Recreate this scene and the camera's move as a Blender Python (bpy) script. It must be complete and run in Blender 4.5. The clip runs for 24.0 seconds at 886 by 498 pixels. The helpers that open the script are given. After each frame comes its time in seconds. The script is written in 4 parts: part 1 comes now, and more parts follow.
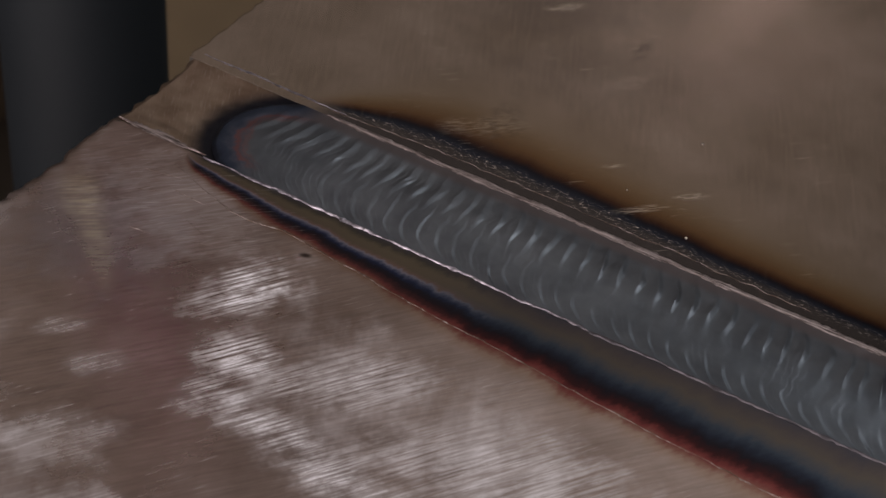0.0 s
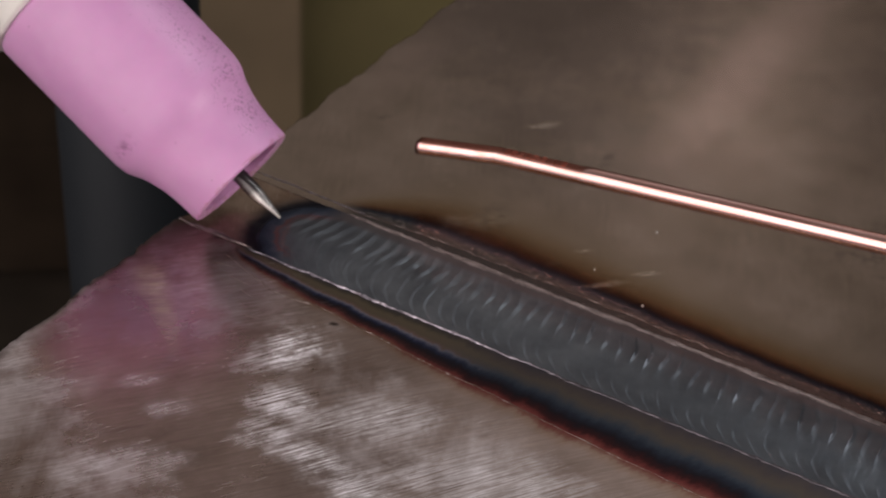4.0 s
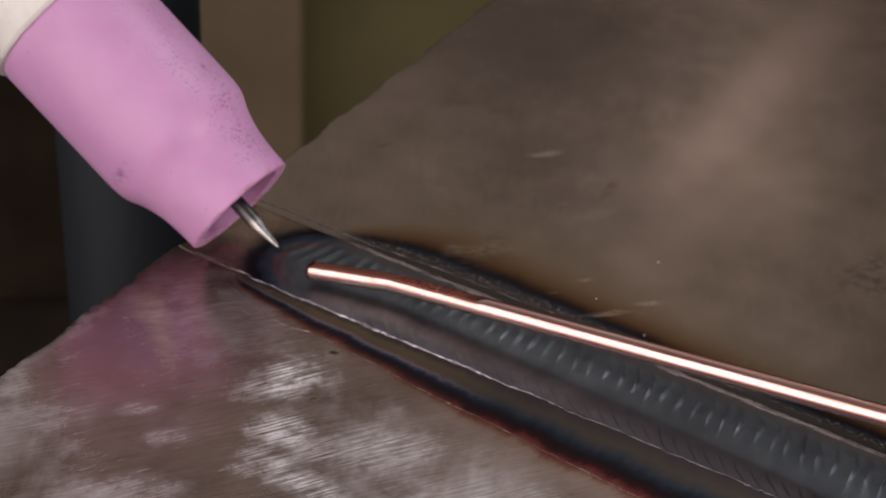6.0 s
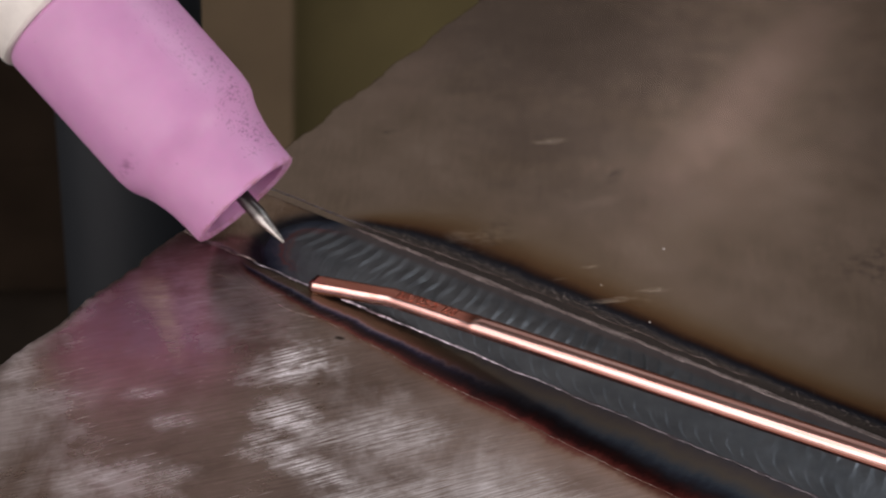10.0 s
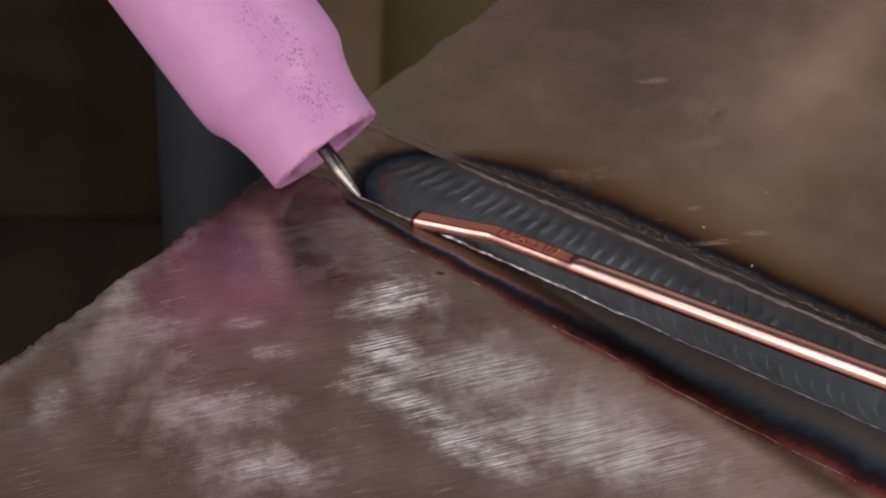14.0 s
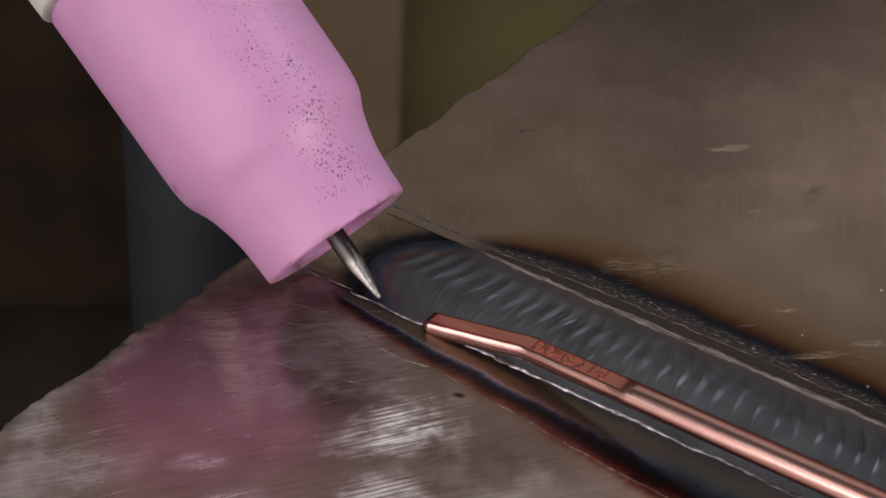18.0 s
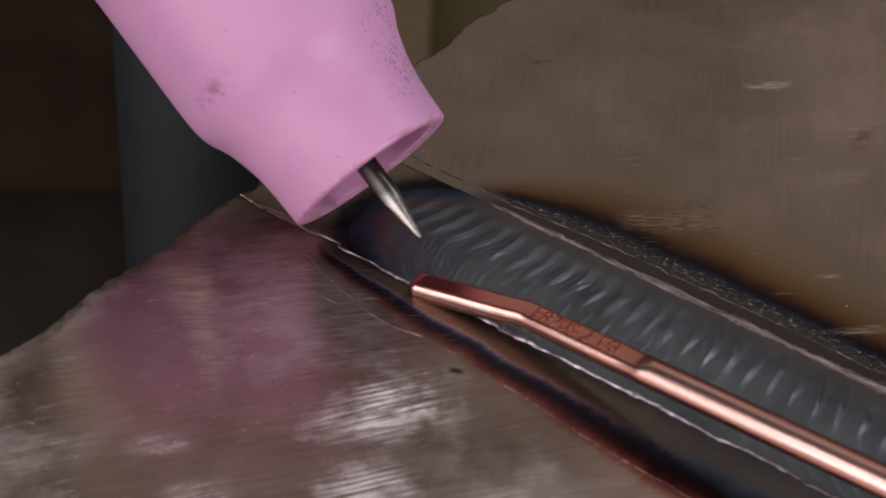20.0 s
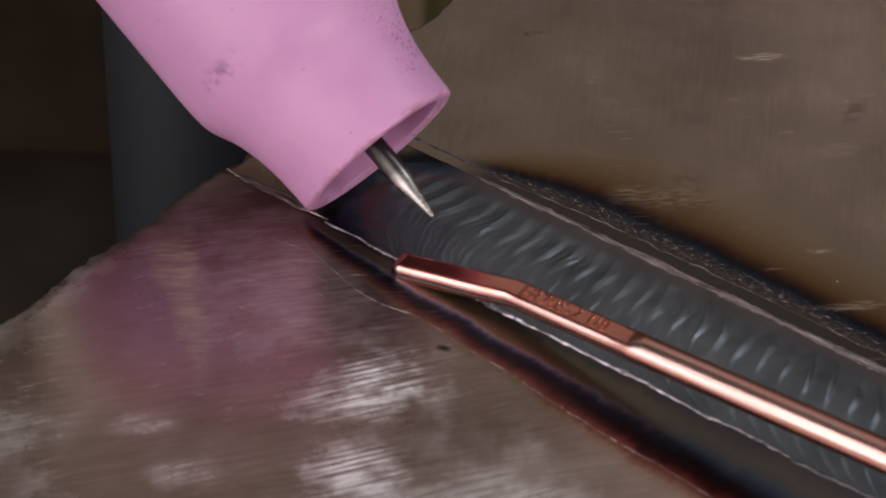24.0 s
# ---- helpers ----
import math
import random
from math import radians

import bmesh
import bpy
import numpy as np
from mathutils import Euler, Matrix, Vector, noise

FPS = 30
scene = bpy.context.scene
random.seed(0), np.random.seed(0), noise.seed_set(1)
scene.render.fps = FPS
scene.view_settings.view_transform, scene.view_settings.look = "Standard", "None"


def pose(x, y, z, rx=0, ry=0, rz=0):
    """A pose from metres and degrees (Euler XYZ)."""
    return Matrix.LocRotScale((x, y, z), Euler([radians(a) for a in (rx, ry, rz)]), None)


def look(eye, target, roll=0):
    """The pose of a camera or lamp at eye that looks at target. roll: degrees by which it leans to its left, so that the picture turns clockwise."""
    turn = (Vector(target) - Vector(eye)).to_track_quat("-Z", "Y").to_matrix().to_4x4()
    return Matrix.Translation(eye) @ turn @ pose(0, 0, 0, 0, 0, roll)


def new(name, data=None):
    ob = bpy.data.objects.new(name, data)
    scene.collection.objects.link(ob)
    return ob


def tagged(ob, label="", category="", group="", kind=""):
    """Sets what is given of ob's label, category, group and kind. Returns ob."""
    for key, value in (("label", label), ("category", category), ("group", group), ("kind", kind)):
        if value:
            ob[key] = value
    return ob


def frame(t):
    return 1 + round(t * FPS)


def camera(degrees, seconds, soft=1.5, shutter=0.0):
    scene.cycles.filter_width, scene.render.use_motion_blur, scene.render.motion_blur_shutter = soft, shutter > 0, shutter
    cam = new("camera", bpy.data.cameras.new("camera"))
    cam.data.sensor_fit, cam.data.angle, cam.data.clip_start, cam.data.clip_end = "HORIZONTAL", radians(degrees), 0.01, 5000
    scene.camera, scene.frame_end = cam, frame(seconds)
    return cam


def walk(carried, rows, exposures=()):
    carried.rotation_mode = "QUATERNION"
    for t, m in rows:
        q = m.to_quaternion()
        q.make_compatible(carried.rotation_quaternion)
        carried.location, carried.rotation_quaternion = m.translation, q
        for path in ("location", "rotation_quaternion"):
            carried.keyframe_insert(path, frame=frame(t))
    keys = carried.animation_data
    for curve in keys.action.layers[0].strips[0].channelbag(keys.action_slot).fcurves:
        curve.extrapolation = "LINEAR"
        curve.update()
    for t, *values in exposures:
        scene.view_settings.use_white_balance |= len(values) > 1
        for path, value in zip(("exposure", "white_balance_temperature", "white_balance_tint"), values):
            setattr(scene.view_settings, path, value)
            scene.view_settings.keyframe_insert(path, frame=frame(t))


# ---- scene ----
CAM_ROWS = [
    (0, (0.15045, -0.17139, 0.16779), (0.03402, 0.02763, -0.02413), 3.60),
    (0.5, (0.16443, -0.18853, 0.17353), (0.04158, 0.01471, -0.00977), 2.15),
    (1, (0.16938, -0.19958, 0.17905), (0.04715, 0.00597, -0.00208), 2.36),
    (1.5, (0.17466, -0.21055, 0.18810), (0.05348, -0.00465, 0.00666), 2.59),
    (2, (0.17798, -0.21532, 0.19228), (0.05616, -0.00915, 0.01157), 2.43),
    (2.5, (0.17893, -0.21594, 0.19452), (0.05567, -0.00885, 0.01586), 2.40),
    (3, (0.17897, -0.21799, 0.19586), (0.05571, -0.00944, 0.01890), 2.48),
    (3.5, (0.18017, -0.21797, 0.19740), (0.05558, -0.00952, 0.02126), 2.29),
    (5.5, (0.17969, -0.21789, 0.19760), (0.05362, -0.00738, 0.02502), 2.28),
    (6, (0.17939, -0.21681, 0.19643), (0.05280, -0.00622, 0.02432), 2.39),
    (6.5, (0.17936, -0.21762, 0.19666), (0.05302, -0.00670, 0.02476), 2.29),
    (7, (0.18061, -0.21778, 0.19698), (0.05367, -0.00726, 0.02503), 1.99),
    (7.5, (0.17871, -0.21747, 0.19596), (0.05303, -0.00646, 0.02368), 2.44),
    (8, (0.17937, -0.21701, 0.19621), (0.05321, -0.00653, 0.02362), 2.25),
    (8.5, (0.17871, -0.21727, 0.19576), (0.05330, -0.00632, 0.02321), 2.37),
    (9, (0.17886, -0.21712, 0.19535), (0.05337, -0.00632, 0.02268), 2.55),
    (9.5, (0.17744, -0.21806, 0.19495), (0.05294, -0.00649, 0.02251), 2.84),
    (11.5, (0.17728, -0.21950, 0.19650), (0.05007, -0.01101, 0.02228), 2.90),
    (12, (0.17520, -0.21982, 0.19747), (0.04842, -0.01199, 0.02216), 3.21),
    (12.5, (0.17504, -0.22019, 0.19604), (0.04555, -0.01389, 0.02091), 3.08),
    (13, (0.17568, -0.21983, 0.19482), (0.04422, -0.01566, 0.01866), 2.79),
    (13.5, (0.17465, -0.21922, 0.19376), (0.04300, -0.01730, 0.01516), 2.82),
    (14, (0.17408, -0.22007, 0.19430), (0.04331, -0.01887, 0.01425), 2.86),
    (14.5, (0.17421, -0.22096, 0.19506), (0.04309, -0.01974, 0.01529), 2.88),
    (15, (0.17399, -0.21994, 0.19585), (0.04242, -0.01918, 0.01588), 2.80),
    (15.5, (0.17418, -0.22007, 0.19590), (0.04271, -0.01873, 0.01651), 2.81),
    (16, (0.17194, -0.21918, 0.19419), (0.04203, -0.01667, 0.01500), 3.03),
    (16.5, (0.16030, -0.19782, 0.17856), (0.02880, 0.00247, -0.00198), 2.87),
    (17, (0.15371, -0.18778, 0.17133), (0.01935, 0.01308, -0.00644), 2.82),
    (17.5, (0.14744, -0.17696, 0.15795), (0.00887, 0.02691, -0.01304), 2.61),
    (18, (0.14011, -0.16798, 0.15108), (0.00256, 0.03725, -0.01910), 2.65),
    (18.5, (0.13701, -0.15876, 0.14708), (-0.00218, 0.04371, -0.02506), 2.58),
    (20.5, (0.12589, -0.14143, 0.14052), (-0.00843, 0.05299, -0.04432), 3.17),
    (21, (0.12606, -0.14121, 0.14064), (-0.00826, 0.05399, -0.04335), 3.21),
    (21.5, (0.12587, -0.14107, 0.14102), (-0.00789, 0.05463, -0.04285), 3.30),
    (22, (0.12667, -0.14051, 0.14049), (-0.00782, 0.05430, -0.04380), 3.15),
    (22.5, (0.12637, -0.14085, 0.14046), (-0.00761, 0.05297, -0.04523), 3.13),
    (23, (0.12675, -0.14033, 0.14037), (-0.00707, 0.05257, -0.04639), 3.06),
    (23.5, (0.12651, -0.14041, 0.14074), (-0.00651, 0.05252, -0.04656), 3.14),
    (24, (0.12638, -0.14021, 0.14106), (-0.00636, 0.05232, -0.04685), 3.12),
]
LENS = 22.965
# seconds, tip, axis from the tip to the back, spin about it
TORCH_ROWS = [
    (0, (-0.03552, 0.07432, 0.11000), (-0.8296, 0.3644, 0.4230), 75),
    (0.2, (-0.00452, 0.02432, 0.05500), (-0.8270, 0.3655, 0.4272), 75),
    (0.4, (0.01448, -0.00068, 0.02200), (-0.8253, 0.3663, 0.4298), 75),
    (0.5, (0.01692, 0.00173, 0.01600), (-0.8411, 0.3505, 0.4119), 75),
    (0.6, (0.01879, 0.00121, 0.01100), (-0.8746, 0.2995, 0.3813), 75),
    (0.7, (0.01655, 0.00162, 0.00850), (-0.8613, 0.3081, 0.4040), 75),
    (0.8, (0.01648, 0.00053, 0.00750), (-0.8524, 0.3131, 0.4188), 75),
    (1, (0.01636, 0.00123, 0.00601), (-0.8837, 0.2374, 0.4034), 75),
    (1.5, (0.01610, 0.00229, 0.00554), (-0.8864, 0.1556, 0.4361), 74),
    (2, (0.01609, 0.00352, 0.00496), (-0.8689, 0.1367, 0.4758), 74),
    (2.5, (0.01646, 0.00582, 0.00419), (-0.8462, 0.0826, 0.5265), 73),
    (3, (0.01664, 0.00613, 0.00375), (-0.8328, -0.0591, 0.5504), 72),
    (3.5, (0.01670, 0.00566, 0.00365), (-0.8312, -0.0377, 0.5547), 71),
    (5.5, (0.01654, 0.00511, 0.00367), (-0.8403, 0.0119, 0.5420), 66),
    (6, (0.01667, 0.00489, 0.00367), (-0.8414, 0.0160, 0.5401), 66),
    (6.5, (0.01650, 0.00502, 0.00372), (-0.8440, 0.0194, 0.5360), 66),
    (7, (0.01634, 0.00519, 0.00371), (-0.8447, 0.0222, 0.5347), 66),
    (7.5, (0.01653, 0.00500, 0.00379), (-0.8475, 0.0156, 0.5306), 66),
    (8, (0.01644, 0.00514, 0.00372), (-0.8441, 0.0148, 0.5359), 66),
    (8.5, (0.01656, 0.00508, 0.00372), (-0.8436, 0.0124, 0.5368), 66),
    (8.9, (0.01656, 0.00508, 0.00372), (-0.8432, 0.0116, 0.5375), 66),
    (9, (0.01621, 0.00675, 0.00550), (-0.8426, -0.0020, 0.5386), 66),
    (9.1, (0.00887, 0.01726, 0.00689), (-0.8452, -0.0339, 0.5334), 66),
    (9.2, (0.01324, 0.00915, 0.00750), (-0.8397, -0.0110, 0.5429), 66),
    (9.3, (0.01475, 0.00798, 0.00500), (-0.8406, -0.0000, 0.5416), 66),
    (9.4, (0.01549, 0.00621, 0.00400), (-0.8403, 0.0070, 0.5420), 66),
    (9.5, (0.01724, 0.00503, 0.00368), (-0.8409, 0.0135, 0.5410), 66),
    (11.5, (0.01861, 0.00150, 0.00337), (-0.8171, 0.0502, 0.5743), 67),
    (12, (0.01826, 0.00238, 0.00350), (-0.8189, 0.0436, 0.5722), 67),
    (12.5, (0.01802, 0.00318, 0.00340), (-0.8200, 0.0233, 0.5719), 64),
    (13, (0.01794, 0.00198, 0.00346), (-0.8275, -0.0129, 0.5614), 62),
    (13.5, (0.01804, -0.00119, 0.00338), (-0.8304, 0.0045, 0.5571), 50),
    (14, (0.01762, -0.00297, 0.00280), (-0.8083, 0.0709, 0.5845), 38),
    (14.5, (0.01758, -0.00380, 0.00202), (-0.7653, 0.1575, 0.6241), 42),
    (15, (0.01906, 0.00158, 0.00233), (-0.7888, 0.1405, 0.5983), 62),
    (15.5, (0.01980, 0.00451, 0.00294), (-0.8119, 0.0622, 0.5805), 71),
    (16, (0.02059, 0.00540, 0.00336), (-0.8144, 0.0186, 0.5801), 80),
    (16.5, (0.01954, 0.00595, 0.00278), (-0.7934, 0.0214, 0.6083), 84),
    (17, (0.01964, 0.00583, 0.00270), (-0.7939, -0.0039, 0.6081), 88),
    (17.5, (0.01978, 0.00134, 0.00327), (-0.8167, -0.0519, 0.5747), 58),
    (18, (0.01999, -0.00147, 0.00246), (-0.7765, 0.0548, 0.6278), 45),
    (18.5, (0.02002, -0.00245, 0.00192), (-0.7392, 0.1495, 0.6567), 36),
    (19, (0.02117, -0.00475, 0.00271), (-0.7859, 0.1092, 0.6086), 51),
    (20, (0.02283, 0.00330, 0.00340), (-0.8234, 0.0718, 0.5628), 80),
    (20.5, (0.02295, -0.00224, 0.00374), (-0.8417, 0.0142, 0.5397), 52),
    (21, (0.02267, -0.00475, 0.00271), (-0.7890, 0.1145, 0.6036), 30),
    (21.5, (0.02348, -0.00051, 0.00270), (-0.7843, 0.1404, 0.6042), 60),
    (22, (0.02383, 0.00330, 0.00340), (-0.8249, 0.0745, 0.5604), 72),
    (22.5, (0.02315, -0.00175, 0.00411), (-0.8641, 0.0074, 0.5033), 40),
    (23, (0.02292, -0.00498, 0.00318), (-0.8252, 0.1093, 0.5542), 30),
    (23.5, (0.02437, 0.00123, 0.00324), (-0.8171, 0.1202, 0.5639), 68),
    (24, (0.02570, 0.00373, 0.00411), (-0.8527, 0.0465, 0.5204), 85),
]
# seconds, the rod's bend, the way along the rod to its far end
ROD_ROWS = [
    (1.6, (0.06412, 0.04172, 0.02520), (0.9943, 0.0205, 0.1045)),
    (1.7, (0.06213, 0.04082, 0.02220), (0.9934, -0.0466, 0.1044)),
    (1.9, (0.05563, 0.03007, 0.01720), (0.9944, 0.0143, 0.1044)),
    (2, (0.05031, 0.02844, 0.01420), (0.9941, 0.0282, 0.1044)),
    (2.1, (0.04055, 0.03416, 0.01120), (0.9945, -0.0070, 0.1045)),
    (2.3, (0.03714, 0.02946, 0.00820), (0.9945, -0.0084, 0.1044)),
    (2.5, (0.03842, 0.01654, 0.00720), (0.9936, 0.0425, 0.1045)),
    (2.7, (0.03833, 0.01358, 0.00420), (0.9918, 0.0742, 0.1044)),
    (3, (0.03720, 0.01398, 0.00360), (0.9913, 0.0807, 0.1044)),
    (3.1, (0.03782, 0.01454, 0.00360), (0.9913, 0.0800, 0.1044)),
    (3.3, (0.04368, 0.01587, 0.01120), (0.9932, 0.0509, 0.1045)),
    (3.5, (0.04111, 0.03503, 0.00820), (0.9934, 0.0469, 0.1044)),
    (5.5, (0.03819, 0.00736, 0.01120), (0.9920, 0.0709, 0.1044)),
    (5.7, (0.04043, 0.00378, 0.00920), (0.9940, 0.0323, 0.1044)),
    (6, (0.03626, 0.00735, 0.00360), (0.9937, 0.0406, 0.1044)),
    (6.5, (0.03843, 0.00413, 0.00340), (0.9936, 0.0424, 0.1044)),
    (7, (0.03737, 0.00446, 0.00340), (0.9945, 0.0062, 0.1044)),
    (7.5, (0.03958, 0.00207, 0.00340), (0.9945, -0.0031, 0.1044)),
    (8, (0.03943, 0.00179, 0.00300), (0.9866, -0.0694, 0.1479)),
    (9.5, (0.03935, 0.00126, 0.00300), (0.9863, -0.0733, 0.1478)),
    (12, (0.03929, 0.00137, 0.00300), (0.9849, -0.0905, 0.1478)),
    (15, (0.03942, 0.00105, 0.00300), (0.9841, -0.0983, 0.1479)),
    (17, (0.03981, 0.00052, 0.00300), (0.9820, -0.1173, 0.1478)),
    (18, (0.03956, 0.00053, 0.00300), (0.9757, -0.1616, 0.1478)),
    (21, (0.03851, 0.00032, 0.00300), (0.9834, -0.1050, 0.1478)),
    (24, (0.03875, 0.00009, 0.00300), (0.9850, -0.0896, 0.1477)),
]
ROD_ROLL = (-4.0, 12.0)
cam = camera(LENS, 24.0, 1.5, 0.4)
cam.data.dof.use_dof = True
cam.data.dof.focus_distance = 0.262
cam.data.dof.aperture_fstop = 66.0
walk(cam, [(t, look(e, g, r)) for t, e, g, r in CAM_ROWS])

# ---- light ----
world = bpy.data.worlds.new("workshop_air")
scene.world = world
world.use_nodes = True
world.node_tree.nodes["Background"].inputs[0].default_value = (0.05, 0.047, 0.045, 1)
world.node_tree.nodes["Background"].inputs[1].default_value = 0.3
scene.view_settings.exposure = 0.0


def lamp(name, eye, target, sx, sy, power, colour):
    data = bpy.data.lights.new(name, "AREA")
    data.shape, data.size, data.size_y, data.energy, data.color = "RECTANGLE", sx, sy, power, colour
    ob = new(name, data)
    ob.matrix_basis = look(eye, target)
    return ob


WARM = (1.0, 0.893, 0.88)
# unseen broad key on the near side, judged from the rod's highlights
lamp("unseen_front_key", (-0.20, -1.38, 0.70), (-0.20, 0.0, 0.25), 2.2, 1.9, 31.0, WARM)
# added panel, out of view, that gives the plates something pale to mirror
lamp("added_ceiling_panel", (-1.38, 1.72, 1.74), (-1.38, 1.72, 0), 1.84, 2.5, 4.05, (1.0, 0.90, 0.86))
# added strip, placed for a pale streak mirrored in the far plate
lamp("added_strip_light", (-1.04, 2.72, 1.73), (-1.04, 2.72, 0), 0.13, 0.55, 0.42, (1.0, 0.86, 0.82))
# added strip that puts glints on the weld's ripples; no tube is known
lamp("added_strip_light", (0.55, 1.05, 1.68), (0.3, 0.6, 0), 1.2, 0.12, 12.0, (0.93, 0.97, 1.0))
# added light on the right, unseen, to reach inside the cup's mouth
lamp("added_side_light", (2.45, 0.10, 0.40), (0.0, 0.0, 0.0), 0.5, 0.5, 30, WARM)


# ---- materials ----
class Mat:
    """A node material under construction."""

    def __init__(self, name, rough=0.5, metal=0.0, colour=(0.5, 0.5, 0.5)):
        self.m = bpy.data.materials.new(name)
        self.m.use_nodes = True
        self.t = self.m.node_tree
        self.b = self.t.nodes["Principled BSDF"]
        self.b.inputs["Roughness"].default_value = rough
        self.b.inputs["Metallic"].default_value = metal
        self.b.inputs["Base Color"].default_value = (*colour, 1)
        self.co = None

    def node(self, kind, **values):
        n = self.t.nodes.new(kind)
        for k, v in values.items():
            n.inputs[k].default_value = v
        return n

    def link(self, a, b):
        self.t.links.new(a, b)
        return a

    def coords(self):
        if self.co is None:
            self.co = self.t.nodes.new("ShaderNodeTexCoord").outputs["Object"]
        return self.co

    def feed(self, socket, v):
        if isinstance(v, (int, float)):
            socket.default_value = v
        elif isinstance(v, tuple):
            socket.default_value = v if len(v) == len(socket.default_value) else (*v, 1)
        else:
            self.link(v, socket)

    def math(self, op, a, b=0.0, c=0.0, clamp=False):
        n = self.t.nodes.new("ShaderNodeMath")
        n.operation, n.use_clamp = op, clamp
        for s, v in zip(n.inputs, (a, b, c)):
            self.feed(s, v)
        return n.outputs[0]

    def mapped(self, scale=(1, 1, 1), turn=0.0, shift=(0, 0, 0), source=None):
        """Coordinates moved, turned clockwise by turn degrees, then scaled."""
        out = source or self.coords()
        for kind, value in (("Location", shift), ("Rotation", (0, 0, radians(-turn))), ("Scale", scale)):
            if tuple(value) == ((1, 1, 1) if kind == "Scale" else (0, 0, 0)):
                continue
            n = self.t.nodes.new("ShaderNodeMapping")
            self.link(out, n.inputs["Vector"])
            n.inputs[kind].default_value = value
            out = n.outputs[0]
        return out

    def noise(self, scale, detail=3.0, rough=0.55, vec=None, distort=0.0):
        n = self.node("ShaderNodeTexNoise", Scale=scale, Detail=detail, Roughness=rough, Distortion=distort)
        self.link(vec or self.coords(), n.inputs["Vector"])
        return n.outputs["Fac"]

    def cells(self, scale, vec=None):
        n = self.node("ShaderNodeTexVoronoi", Scale=scale)
        self.link(vec or self.coords(), n.inputs["Vector"])
        return n.outputs["Distance"]

    def ramp(self, fac, stops, smooth=False):
        n = self.t.nodes.new("ShaderNodeValToRGB")
        e = n.color_ramp.elements
        n.color_ramp.interpolation = "EASE" if smooth else "LINEAR"
        while len(e) < len(stops):
            e.new(0.5)
        for k, (p, c) in zip(e, stops):
            k.position = p
            k.color = (c, c, c, 1) if isinstance(c, (int, float)) else (*c, 1)
        self.feed(n.inputs[0], fac)
        return n.outputs["Color"]

    def span(self, v, a, b, to=(0.0, 1.0)):
        n = self.t.nodes.new("ShaderNodeMapRange")
        n.interpolation_type = "SMOOTHSTEP"
        for s, x in zip(n.inputs, (v, a, b, *to)):
            self.feed(s, x)
        return n.outputs[0]

    def mix(self, fac, a, b, mode="MIX"):
        n = self.t.nodes.new("ShaderNodeMix")
        n.data_type, n.blend_type = "RGBA", mode
        self.feed(n.inputs[0], fac)
        self.feed(n.inputs[6], a)
        self.feed(n.inputs[7], b)
        return n.outputs[2]

    def axes(self):
        n = self.t.nodes.new("ShaderNodeSeparateXYZ")
        self.link(self.coords(), n.inputs[0])
        return n.outputs

    def bump(self, height, strength=0.3, distance=0.0002, after=None):
        n = self.t.nodes.new("ShaderNodeBump")
        n.inputs["Strength"].default_value, n.inputs["Distance"].default_value = strength, distance
        self.link(height, n.inputs["Height"])
        if after:
            self.link(after, n.inputs["Normal"])
        self.link(n.outputs[0], self.b.inputs["Normal"])
        return n.outputs[0]

    def set(self, **values):
        for k, v in values.items():
            self.feed(self.b.inputs[k.replace("_", " ")], v)
        return self.m


def spot(m, x, y, ax, ay, turn, wob):
    """1 inside an uneven ellipse on the plate, 0 outside; places in metres."""
    n = m.t.nodes.new("ShaderNodeVectorMath")
    n.operation = "LENGTH"
    m.link(m.mapped((1 / ax, 1 / ay, 0), turn, (-x, -y, 0)), n.inputs[0])
    return m.span(m.math("ADD", n.outputs["Value"], wob), 1.5, 0.25)


def spots(m, places, wob):
    """The strongest of several uneven patches."""
    out = 0.0
    for x, y, ax, ay, turn, much in places:
        out = m.math("MAXIMUM", out, m.math("MULTIPLY", spot(m, x, y, ax, ay, turn, wob), much))
    return out


